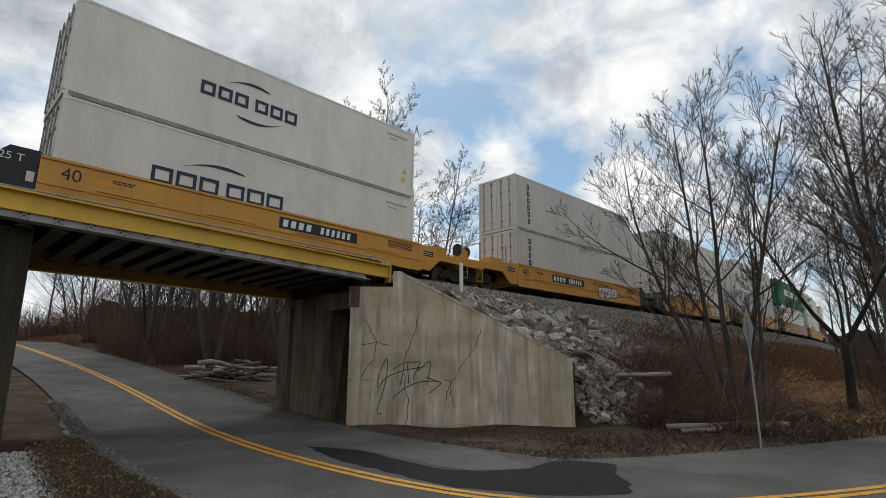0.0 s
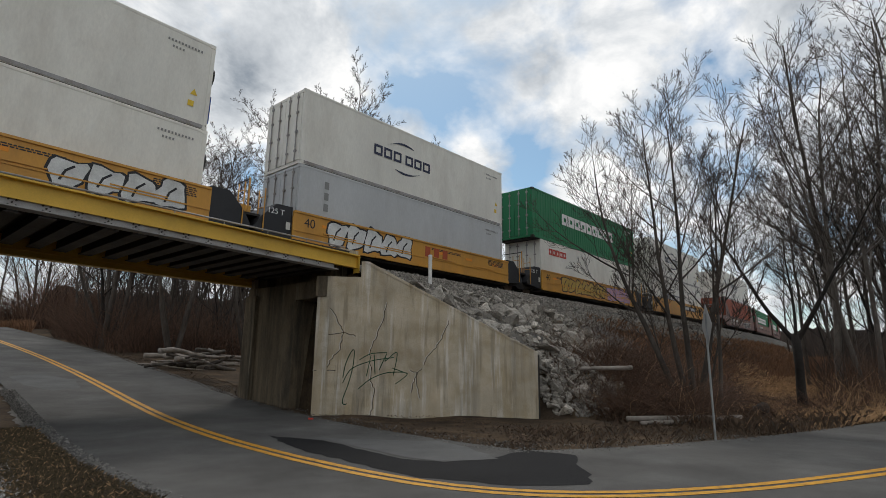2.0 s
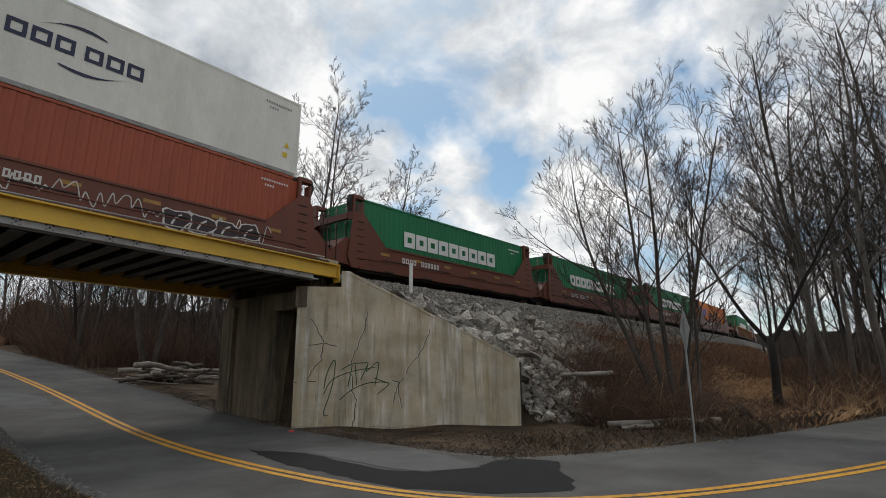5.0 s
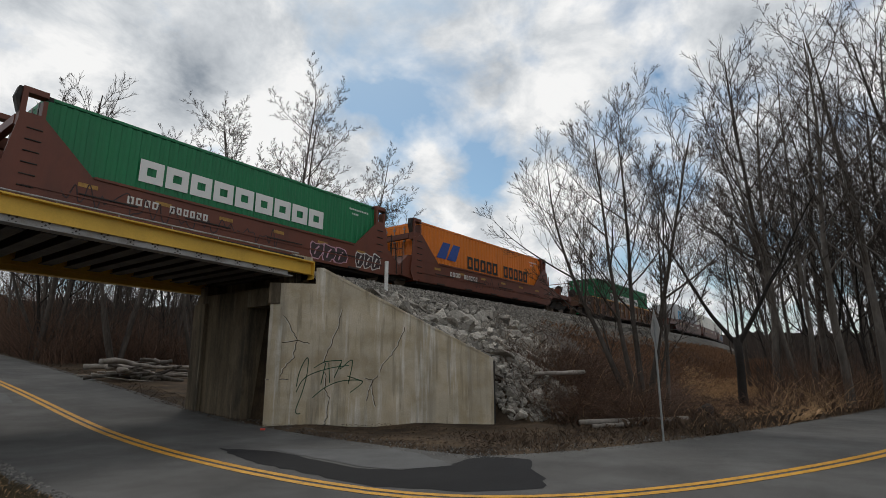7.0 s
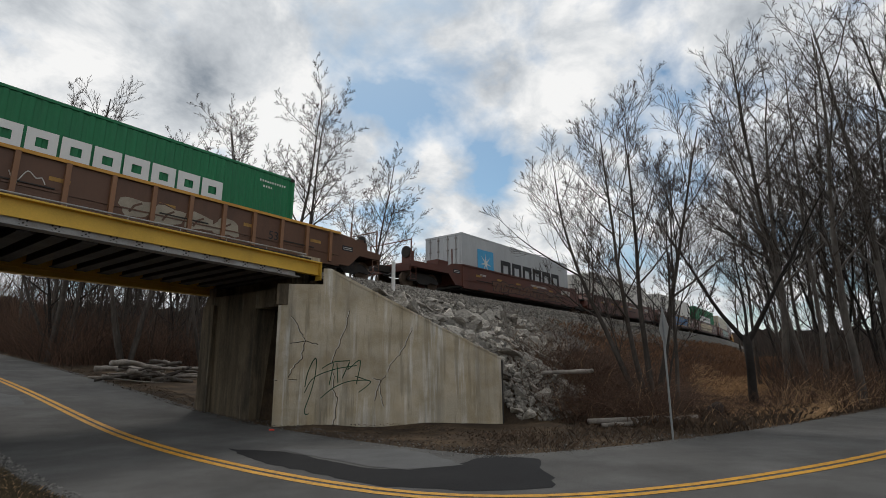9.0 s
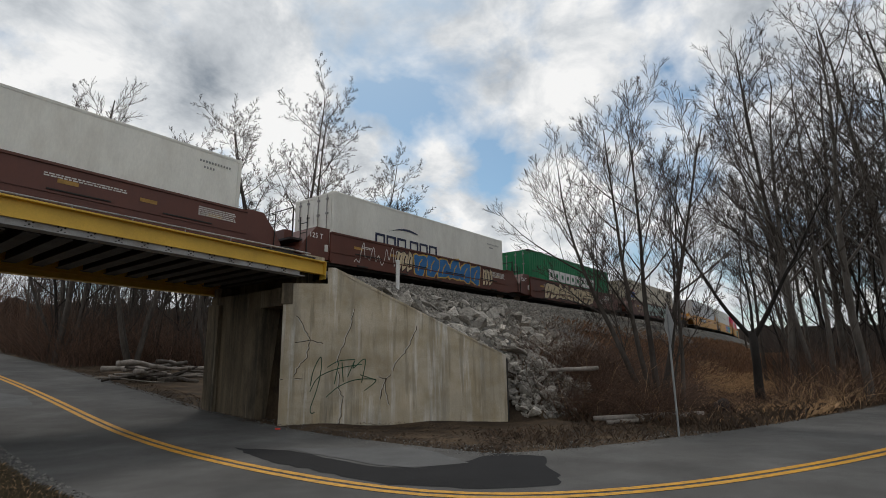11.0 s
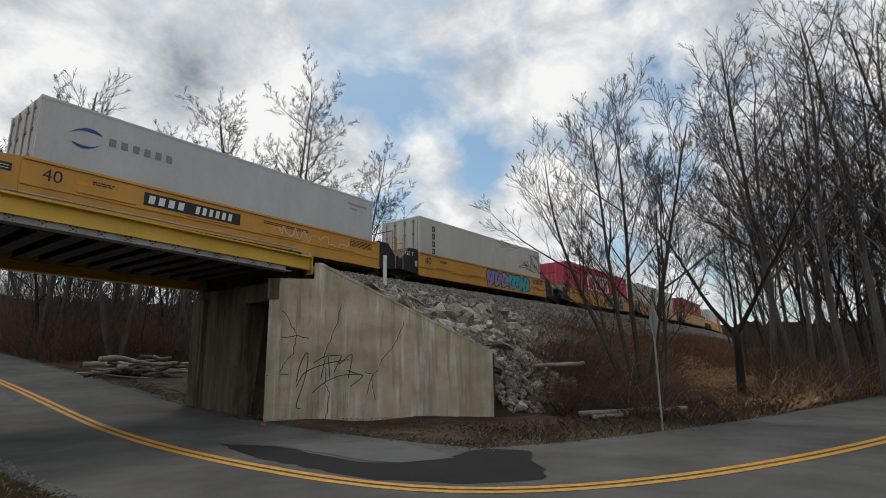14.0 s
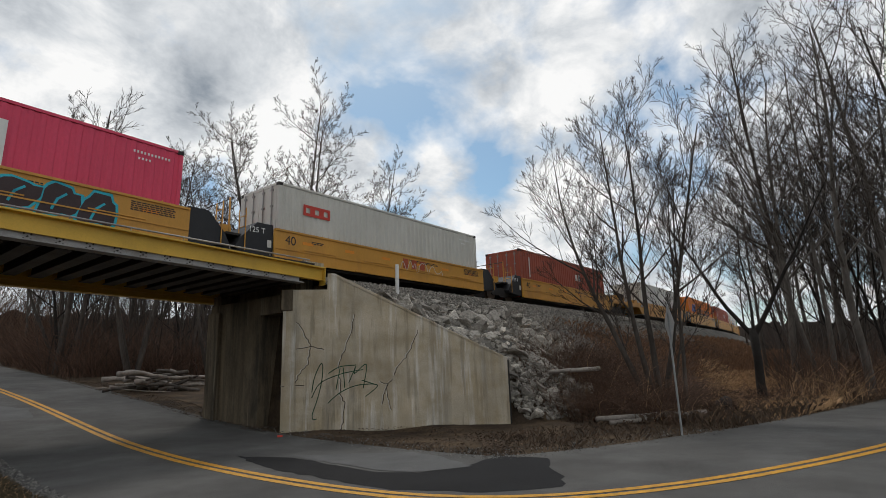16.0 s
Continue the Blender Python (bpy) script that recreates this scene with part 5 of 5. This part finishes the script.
    if kind == "magenta":
        marks(c, M["white_paint"], -2.6, 1.0, 3, 1.35, 1.35, 0.13, y, label="large pale block mark", bar=0.30)
    if kind == "oocl":
        marks(c, M["red_paint"], -5.0, 1.85, 3, 0.42, 0.42, 0.0, y, label="red ring mark", bar=0.11)
    if kind == "rust":
        marks(c, M["pale_text"], 1.2, 1.7, 2, 0.4, 0.42, 0.08, y)
        part("number_column", Build().box(-5.1, -4.98, y - 0.005, y, 1.3, 2.5), M["pale_text"], c)
    SHELLS[kind] = c
    c["fresh"] = 1
    return c


def truck(parent, x):
    """A four-wheeled truck under a car's end."""
    sf = Build()
    for y in (-1.02, 0.94):
        sf.prism([(x - 1.15, 0.36), (x - 0.8, 0.62), (x - 0.35, 0.72), (x + 0.35, 0.72), (x + 0.8, 0.62), (x + 1.15, 0.36), (x + 1.0, 0.30), (x + 0.5, 0.34), (x + 0.3, 0.22), (x - 0.3, 0.22), (x - 0.5, 0.34), (x - 1.0, 0.30)], y, y + 0.08)
    sf.box(x - 0.2, x + 0.2, -0.94, 0.94, 0.35, 0.62)
    t = part("truck", sf, M["steel_dark"], parent, "dark greasy steel truck")
    for dx in (-0.89, 0.89):
        for y in (-0.80, 0.66):
            part("wheel", Build().tube([(x + dx, y, 0.42), (x + dx, y + 0.14, 0.42)], 0.42, 18), M["rail"], t, "worn steel wheel")


def small_text(b, x, z, w, rows, y, h=0.035):
    for r in range(rows):
        u = x
        while u < x + w:
            q = 0.05 + (math.sin(u * 37 + r * 5) * 0.5 + 0.5) * 0.08
            b.prism([(u, z - r * h * 1.7), (u + q, z - r * h * 1.7), (u + q, z - r * h * 1.7 + h), (u, z - r * h * 1.7 + h)], y - 0.004, y)
            u += q + 0.025


def well_unit(style, left_end, right_end, half=7.75):
    """One well of an articulated car; its own x along the track, rails at z 0."""
    mat = {"yellow": M["car_yellow"], "brown": M["car_brown"], "tall": M["car_redbrown"], "ribbed": M["car_rust"]}[style]
    label = {"yellow": "yellow painted well car with grimy sides, carrying containers", "brown": "dark brown well car with painted sides, carrying a container",
             "tall": "red-brown well car with tall end posts, carrying a container", "ribbed": "rusty brown well car with upright side ribs"}[style]
    c = tagged(new("well_car"), label, "railway car", "cars of the train")
    top = {"yellow": 1.42, "brown": 1.50, "tall": 1.35, "ribbed": 1.62}[style]
    e = 6.35 if style != "ribbed" else 8.2
    for y0, y1, nm in ((-1.42, -1.36, "near"), (1.36, 1.42, "far")):
        b = Build()
        if style == "tall":
            b.prism([(-e - 0.35, 0.32), (e + 0.35, 0.32), (e + 0.55, 0.75), (e + 0.3, 2.35), (e - 0.25, 2.55), (e - 1.5, top), (-e + 1.5, top), (-e + 0.25, 2.55), (-e - 0.3, 2.35), (-e - 0.55, 0.75)], y0, y1)
        else:
            b.prism([(-e, 0.34), (e, 0.34), (e, top), (-e, top)], y0, y1)
        s = part("side_panel", b, mat, c)
        out = -1 if nm == "near" else 1
        yb = y0 if out < 0 else y1
        for z0, z1, dd in ((0.30, 0.40, 0.05), (0.72, 0.76, 0.025), (top - 0.05, top + 0.02, 0.04)):
            rim = Build()
            if style == "tall" and z1 > 1.2:
                rim.box(-e + 1.55, e - 1.55, min(yb, yb + out * dd), max(yb, yb + out * dd), z0, z1)
            else:
                rim.box(-e + 0.02, e - 0.02, min(yb, yb + out * dd), max(yb, yb + out * dd), z0, z1)
            part("side_rail", rim, mat, s)
        if out < 0:
            det = Build()
            if style == "ribbed":
                for i in range(15):
                    x = -e + 0.5 + i * (2 * e - 1.0) / 14
                    part("rib", Build().box(x - 0.06, x + 0.06, yb - 0.10, yb - 0.001, 0.41, top - 0.055), M["rib_rust"], s, "upright rib in a lighter rust brown than the panel")
                part("top_strip", Build().box(-e, e, yb - 0.075, yb - 0.042, top - 0.06, top + 0.03), M["car_yellow"], s, "yellow top strip")
            for i in range(5):
                x = -e + 1.6 + i * (2 * e - 3.2) / 4
                part("step_bracket", Build().box(x - 0.28, x + 0.28, yb - 0.09, yb - 0.051, 0.31, 0.37), M["steel_dark"] if style != "yellow" else mat, s)
            for i in range(6):
                x = -e + 1.2 + i * (2 * e - 2.6) / 5
                part("reflector", Build().box(x, x + 0.48, yb - 0.006, yb, 1.02, 1.13), M["orange_plate"] if style == "yellow" else M["dull_strip"], s, "faded reflector strip")
    part("well_floor", Build().box(-e, e, -1.3, 1.3, 0.22, 0.32), M["steel_dark"], c)
    end_mat = {"yellow": M["black_paint"], "brown": mat, "tall": mat, "ribbed": mat}[style]
    for sg, is_end in ((-1, left_end), (1, right_end)):
        b = Build()
        if is_end:
            far = half + 2.4 if style != "ribbed" else half + 1.5
            b.box(*sorted((sg * (e + 0.3), sg * far)), -1.38, 1.38, 1.02, 1.10)
            b.box(*sorted((sg * e, sg * (e + 0.3))), -1.36, 1.36, 0.45, top - 0.02)
            pl = part("end_platform", b, mat, c)
            for y in (-1.40, 1.34):
                part("end_gusset", Build().prism([(sg * e, 0.40), (sg * e, top), (sg * (e + 0.75), top - 0.06), (sg * (e + 1.35), 1.22), (sg * far, 1.16), (sg * far, 0.90), (sg * (e + 1.1), 0.90), (sg * (e + 0.55), 0.40)][::sg], y, y + 0.06), mat, pl)
            part("centre_sill", Build().box(*sorted((sg * e, sg * (far - 0.02))), -0.32, 0.32, 0.62, 1.015), M["steel_dark"], pl, "dark greasy sill")
            part("end_beam", Build().box(*sorted((sg * (far - 0.12), sg * far)), -1.335, 1.335, 0.72, 1.015), mat, pl)
            plate_x = sorted((sg * (e + 0.18), sg * (e + 0.72)))
            pp = part("test_panel", Build().box(*plate_x, -1.408, -1.4015, 0.98, 1.18), M["black_paint"], pl, "black panel with pale rules")
            for k in range(2):
                part("panel_rule", Build().box(plate_x[0] + 0.04, plate_x[1] - 0.06, -1.412, -1.4085, 1.03 + k * 0.07, 1.05 + k * 0.07), M["pale_text"], pp)
            steps = Build()
            for x in (far - 0.42, far - 0.06):
                steps.rod((sg * x, -1.36, 0.32), (sg * x, -1.36, 0.95), 0.02, 6)
            for k in range(3):
                steps.rod((sg * (far - 0.42), -1.36, 0.34 + k * 0.26), (sg * (far - 0.06), -1.36, 0.34 + k * 0.26), 0.016, 6)
            part("corner_steps", steps, mat, pl)
            hose = Build().tube([(sg * (far + 0.05), -0.4, 0.95), (sg * (far + 0.25), -0.42, 0.6), (sg * (far + 0.5), -0.38, 0.5), (sg * (far + 0.75), -0.3, 0.62)], 0.03, 6)
            part("air_hose", hose, M["black_paint"], pl)
            rail_mat = M["steel_grey"] if style == "yellow" else mat
            for x in (e + 0.7, far - 0.15):
                for y in (-1.3, 1.3):
                    part("hand_post", Build().rod((sg * x, y, 1.1), (sg * x, y, 2.2), 0.035, 6), rail_mat, pl)
            part("handrail", Build().rod((sg * (far - 0.15), -1.3, 2.15), (sg * (far - 0.15), 1.3, 2.15), 0.025, 6), rail_mat, pl)
            part("brake_wheel", Build().tube([(sg * (far - 0.5), -0.7, 1.7), (sg * (far - 0.44), -0.7, 1.7)], 0.28, 14), M["steel_dark"], pl)
            part("brake_stand", Build().box(min(sg * (far - 0.8), sg * (far - 0.5)), max(sg * (far - 0.8), sg * (far - 0.5)), -0.9, -0.4, 1.12, 1.75), mat, pl)
            part("equipment_box", Build().box(min(sg * (e + 0.9), sg * (e + 1.7)), max(sg * (e + 0.9), sg * (e + 1.7)), -1.2, -0.5, 1.12, 1.55), mat, pl)
            part("coupler", Build().box(min(sg * far, sg * (far + 0.75)), max(sg * far, sg * (far + 0.75)), -0.16, 0.16, 0.72, 1.0), M["steel_dark"], pl)
            truck(c, sg * (far - 1.35))
        else:
            b.prism([(sg * e, 0.40), (sg * e, top + 0.12), (sg * (e + 0.62), top + 0.12), (sg * (half - 0.35), 1.0), (sg * (half - 0.12), 0.62), (sg * (half - 0.2), 0.50), (sg * (e + 0.4), 0.40)][::sg], -1.34, 1.34)
            pl = part("end_frame", b, end_mat, c, "black end frame" if style == "yellow" else "")
            lad = Build()
            for y in (-1.37, -0.97):
                lad.rod((sg * (half - 0.42), y, 0.5), (sg * (half - 0.42), y, 1.95), 0.02, 6)
            for k in range(4):
                lad.rod((sg * (half - 0.42), -1.37, 0.6 + k * 0.36), (sg * (half - 0.42), -0.97, 0.6 + k * 0.36), 0.016, 6)
            part("grab_post", Build().rod((sg * (half - 0.42), 1.3, 0.9), (sg * (half - 0.42), 1.3, 2.0), 0.02, 6), M["steel_dark"], pl)
            part("ladder", lad, M["steel_dark"] if style != "yellow" else mat, pl)
            if sg < 0:
                truck(c, -half)
                part("platform", Build().box(-half - 0.1, -half + 0.5, -1.1, 1.1, 1.02, 1.10), M["steel_dark"], pl)
                if style in ("yellow", "brown"):
                    letters("125 T", 0.27, M["white_paint"], pl, -e - 0.95, -1.345, 1.18, "lettering", "white painted number")
                    part("load_plate", Build().box(-e - 0.22, -e - 0.06, -1.35, -1.342, 0.72, 0.98), M["pale_text"], pl, "small pale plate")
                for y in (-1.15, 1.15):
                    part("deck_post", Build().rod((-half - 0.05, y, 1.1), (-half - 0.05, y, 2.25), 0.03, 6), M["car_yellow"] if style == "yellow" else M["steel_dark"], pl)
                part("valve_box", Build().box(-half + 0.05, -half + 0.4, -0.5, 0.3, 1.102, 1.5), M["car_yellow"] if style == "yellow" else mat, pl)
                part("top_rail", Build().rod((-half - 0.05, -1.15, 2.2), (-half - 0.05, 1.15, 2.2), 0.02, 6), M["steel_dark"], pl)
    if style == "tall":
        for sg in (-1, 1):
            for y in (-1.35, 1.05):
                b = Build()
                x0, x1 = sorted((sg * (e + 0.28), sg * (e - 0.28)))
                b.box(x0, x1, y, y + 0.30, 2.30, 2.62)
                b.box(x0, x0 + 0.12, y, y + 0.30, 2.62, 3.15)
                b.box(x1 - 0.10, x1, y, y + 0.30, 2.62, 3.05)
                b.box(x0, x1, y, y + 0.30, 3.15, 3.30)
                part("end_post", b, mat, c)
            x0, x1 = sorted((sg * (e + 0.30), sg * (e + 0.12)))
            part("cross_beam", Build().box(x0, x1, -1.04, 1.04, 2.35, 2.6), mat, c)
    y = -1.423
    for k in range(4):
        x = -e + 2.0 + k * (2 * e - 4.0) / 3
        part("lift_ledge", Build().box(x - 0.75, x + 0.75, -1.452, -1.4205, 0.80, 0.835), M["steel_dark"] if style != "yellow" else mat, c)
    if style == "tall":
        marks(c, M["pale_text"], -3.9, 0.86, 4, 0.17, 0.22, 0.06, y, name="number_block", bar=0.05)
        marks(c, M["pale_text"], -2.7, 0.86, 6, 0.15, 0.22, 0.06, y, name="number_block", bar=0.05)
        for sg in (-1, 1):
            lad = Build()
            for k in range(6):
                lad.rod((sg * (e + 0.1), -1.43, 0.7 + k * 0.3), (sg * (e - 0.25), -1.43, 0.7 + k * 0.3), 0.018, 6)
            part("grab_iron", lad, M["steel_dark"], c, "dark grab irons")
            part("guide_arm", Build().prism([(sg * (e + 0.3), 2.62), (sg * (e + 0.42), 3.0), (sg * (e + 0.36), 3.28), (sg * (e + 0.28), 3.28), (sg * (e + 0.30), 3.0)][::sg], -1.30, -1.08), M["steel_dark"], c, "dark container guide")
    if style == "ribbed":
        letters("53", 0.42, M["black_paint"], c, 5.0, -1.424, 0.78, "lettering", "black painted number")
    if style in ("yellow", "brown"):
        if style == "yellow":
            letters("40", 0.46, M["black_paint"], c, -e + 0.45, y, 0.93, "lettering", "black painted number")
        tx = Build()
        small_text(tx, 0.6, 1.2, 1.9, 2, y)
        small_text(tx, e - 1.7, 1.26, 1.2, 5, y)
        small_text(tx, -e + 1.6, 1.16, 0.5, 2, y)
        tagged(part("stencil", tx, M["black_paint"] if style == "yellow" else M["pale_text"], c), kind="stuff")
    return c


def reporting_panel(c, x):
    y = -1.424
    part("mark_panel", Build().box(x, x + 3.1, y - 0.004, y, 0.86, 1.24), M["black_paint"], c, "black panel with white number bars")
    marks(c, M["white_paint"], x + 0.12, 0.93, 4, 0.22, 0.24, 0.07, y - 0.0042, 0.12, "number_bar")
    marks(c, M["white_paint"], x + 1.55, 0.93, 6, 0.15, 0.24, 0.07, y - 0.0042, 0.12, "number_bar")


def splash(c, x0, x1, z0, z1, fill, edge, seed, y=-1.425, slant=0.15):
    """Sprayed lettering as a row of plain swollen shapes with a dark edge; no word."""
    rng = random.Random(seed)
    n = max(3, int((x1 - x0) / 0.75))
    w = (x1 - x0) / n
    bs = Build()
    for i in range(n):
        cx, cz = x0 + (i + 0.5) * w, (z0 + z1) / 2 + rng.uniform(-0.04, 0.04)
        rx, rz = w * 0.56, (z1 - z0) / 2 * rng.uniform(0.85, 1.05)
        def blob(k, y):
            pts = []
            for a in range(14):
                an = a * 2 * math.pi / 14
                wob = 1 + 0.16 * math.sin(3 * an + i) + 0.08 * math.sin(5 * an + seed)
                px_, pz_ = rx * k * wob * math.copysign(abs(math.cos(an)) ** 0.6, math.cos(an)), rz * k * wob * math.copysign(abs(math.sin(an)) ** 0.6, math.sin(an))
                pts.append((cx + px_ + slant * pz_, cz + pz_))
            return pts
        dy = 0.0012 * (i % 2)
        g = part("spray_shape", Build().prism(blob(1.0, y), y - 0.003 - dy, y), edge, c, "outline of sprayed paint")
        part("spray_fill", Build().prism(blob(0.86, y), y - 0.006 - dy, y - 0.0045 - dy), fill, g, "sprayed paint")
        bs.stroke([(cx - rx * 0.3, cz - rz * 0.5), (cx - rx * 0.1, cz + rz * 0.1), (cx + rx * 0.25, cz + rz * 0.45)], 0.06, y - 0.0075)
    tagged(part("spray_line", bs, edge, c), kind="stuff")


def tag_lines(c, x0, x1, z0, z1, mat, seed, y=-1.4265, w=0.03):
    """A thin sprayed scribble."""
    rng = random.Random(seed)
    n = int((x1 - x0) / 0.13)
    pts = [(x0 + (x1 - x0) * i / n + rng.uniform(-.06, .06), rng.uniform(z0, z1)) for i in range(n + 1)]
    part("scribble", Build().stroke([(p.x, p.y) for p in smooth_line(pts, 0.07)], w, y), mat, c, "thin sprayed scribble")


for _n, _c in (("sp_white", (0.62, 0.62, 0.60)), ("sp_blue", (0.03, 0.15, 0.36)), ("sp_cyan", (0.03, 0.42, 0.52)), ("sp_teal", (0.02, 0.30, 0.32)), ("sp_violet", (0.30, 0.26, 0.52)),
               ("sp_pink", (0.52, 0.30, 0.36)), ("sp_cream", (0.58, 0.47, 0.30)), ("sp_green", (0.34, 0.44, 0.40)), ("sp_gold", (0.50, 0.33, 0.08)), ("sp_red", (0.40, 0.08, 0.03)), ("sp_faded", (0.33, 0.28, 0.21)), ("sp_dark", (0.05, 0.03, 0.03))):
    M[_n] = material(_n, _c, 0.6, vary=0.2, scale=2.0, fine=25, bump=0.05)

# near end of each box's place on the track at the clip's start; style; ends of a car; boxes from below
UNITS = [
    (-13.4, "yellow", 0, 0, ("plain", "leasing")), (2.15, "yellow", 0, 1, ("shipping_b", "shipping_a")),
    (21.20, "yellow", 1, 0, ("leasing", "leasing")), (37.69, "yellow", 0, 0, ("shipping_b", "plain")),
    (53.31, "yellow", 0, 0, ("grey", "shipping_a")), (69.2, "yellow", 0, 0, ("seaco", "green45")),
    (85.10, "yellow", 0, 1, ("shipping_b", "shipping_a")),
    (105.66, "tall", 1, 0, ("red", "shipping_a")), (121.0, "tall", 0, 0, ("green",)), (136.42, "tall", 0, 0, ("green",)),
    (152.99, "tall", 0, 0, ("green",)), (168.22, "tall", 0, 1, ("orange",)),
    (190.20, "ribbed", 1, 1, ("green",)),
    (212.88, "brown", 1, 0, ("star",)), (229.3, "brown", 0, 0, ("plain",)), (245.55, "brown", 0, 0, ("shipping_b",)),
    (260.68, "brown", 0, 0, ("green",)), (277.38, "brown", 0, 1, ("beige",)),
    (297.70, "yellow", 1, 0, ("cronos",)), (313.07, "yellow", 0, 0, ("leasing",)), (329.45, "yellow", 0, 0, ("magenta",)),
    (345.17, "yellow", 0, 0, ("oocl",)), (361.84, "yellow", 0, 1, ("rust",)),
    (382.2, "yellow", 1, 0, ("leasing",)), (398.0, "yellow", 0, 0, ("orange",)), (413.7, "yellow", 0, 0, ("rust",)), (429.4, "yellow", 0, 0, ("shipping_b",)), (445.1, "yellow", 0, 1, ("green",)),
]
SPEED, SLOWING = 21.56, -0.085
CARS, BOXES = [], []


def build_train():
    protos = {}
    for i, (s0, style, le, re_, boxes) in enumerate(UNITS):
        # the gap to the neighbours sets how far this well reaches
        c = well_unit(style, le, re_, 9.0 if style == "ribbed" else 7.85)
        CARS.append((c, s0 + 6.095))
        z = RAIL_Z + 0.36
        for k, kind in enumerate(boxes):
            p = shell(kind)
            if p.get("fresh"):
                del p["fresh"]
                ob = p
            else:
                ob = copy_thing(p, Matrix())
            BOXES.append((ob, s0 + 6.095, z))
            z += 2.905
    c = {i: CARS[i][0] for i in range(len(CARS))}
    reporting_panel(c[1], 0.1); reporting_panel(c[2], -3.4); reporting_panel(c[6], 0.6); reporting_panel(c[18], -3.4)
    for i in (3, 4, 21):
        marks(c[i], M["sp_red"], 0.2 if i != 3 else -1.6, 0.80, 3, 0.40, 0.44, 0.16, -1.424, label="faded red painted block")
    splash(c[2], 1.2, 3.4, 0.45, 1.15, M["sp_white"], M["black_paint"], 3)
    splash(c[3], 2.2, 5.6, 0.42, 1.35, M["sp_white"], M["black_paint"], 4)
    splash(c[4], -4.9, -0.6, 0.42, 1.40, M["sp_white"], M["black_paint"], 5)
    splash(c[5], -4.2, 1.4, 0.42, 1.34, M["sp_gold"], M["sp_dark"], 6); splash(c[5], 1.7, 5.2, 0.42, 1.38, M["sp_pink"], M["sp_violet"], 7)
    for i, (a, b_) in ((7, (-5.5, 5.0)), (9, (-5.0, 2.0)), (10, (-5.5, 1.2)), (11, (-2.5, 1.4))):
        tag_lines(c[i], a, b_, 0.5, 1.15, M["sp_dark"] if i != 7 else M["pale_text"], i)
    splash(c[7], 1.5, 4.6, 0.45, 1.05, M["sp_dark"], M["pale_text"], 8); splash(c[10], 2.6, 4.4, 0.42, 1.1, M["sp_dark"], M["sp_pink"], 9); splash(c[10], 4.9, 6.3, 0.42, 1.1, M["sp_dark"], M["pale_text"], 10)
    tag_lines(c[12], -2.3, -1.5, 0.6, 1.25, M["pale_text"], 12, w=0.025); splash(c[12], 0.2, 3.9, 0.5, 1.15, M["sp_faded"], M["car_rust"], 30, y=-1.424); splash(c[12], -6.6, -2.8, 0.5, 1.25, M["car_brown"], M["car_rust"], 31, y=-1.424); splash(c[13], -3.6, 4.6, 0.42, 1.05, M["car_rust"], M["sp_dark"], 13)
    splash(c[15], -1.6, 3.6, 0.40, 1.5, M["sp_blue"], M["sp_gold"], 14); tag_lines(c[15], -5.2, -2.4, 0.5, 1.35, M["pale_text"], 15); splash(c[15], 3.8, 4.7, 0.5, 1.45, M["sp_cream"], M["sp_dark"], 16); splash(c[15], -2.7, -1.7, 0.42, 1.4, M["sp_cream"], M["sp_dark"], 17)
    splash(c[16], -4.6, 2.6, 0.36, 1.5, M["sp_cream"], M["black_paint"], 18, slant=0.5); tag_lines(c[16], 3.0, 5.8, 0.5, 1.3, M["pale_text"], 19)
    splash(c[17], -3.0, 4.2, 0.38, 1.48, M["sp_green"], M["sp_dark"], 20); tag_lines(c[17], -5.8, -3.2, 0.5, 1.4, M["sp_cream"], 21); tag_lines(c[17], 4.3, 6.1, 0.5, 1.3, M["pale_text"], 22)
    splash(c[19], -0.6, 1.7, 0.38, 1.36, M["sp_violet"], M["sp_dark"], 23); splash(c[19], 1.7, 4.2, 0.38, 1.36, M["sp_cyan"], M["sp_dark"], 24)
    splash(c[20], 0.7, 4.3, 0.36, 1.30, M["sp_dark"], M["sp_cyan"], 25); tag_lines(c[21], 0.0, 3.0, 0.7, 1.2, M["pale_text"], 26); tag_lines(c[18], 1.2, 4.6, 0.8, 1.25, M["pale_text"], 27)


build_train()


def motions():
    times = [0.0, 0.1] + [0.5 * k for k in range(1, 32)] + [15.9, 16.0]
    def rows(s_mid, z):
        out = []
        for t in times:
            s = s_mid - SPEED * t - 0.5 * SLOWING * t * t
            a, b = along(s - 5.0), along(s + 5.0)
            x, y = (a[0] + b[0]) / 2, (a[1] + b[1]) / 2
            za, zb = grade(s - 5.0), grade(s + 5.0)
            out.append((t, pose(x, y, z + (za + zb) / 2, 0, math.degrees(math.atan2(za - zb, 10.0)), math.degrees(math.atan2(b[1] - a[1], b[0] - a[0])))))
        return out
    for car, s in CARS:
        walk(car, rows(s, RAIL_Z))
    for box, s, z in BOXES:
        walk(box, rows(s, z))


motions()
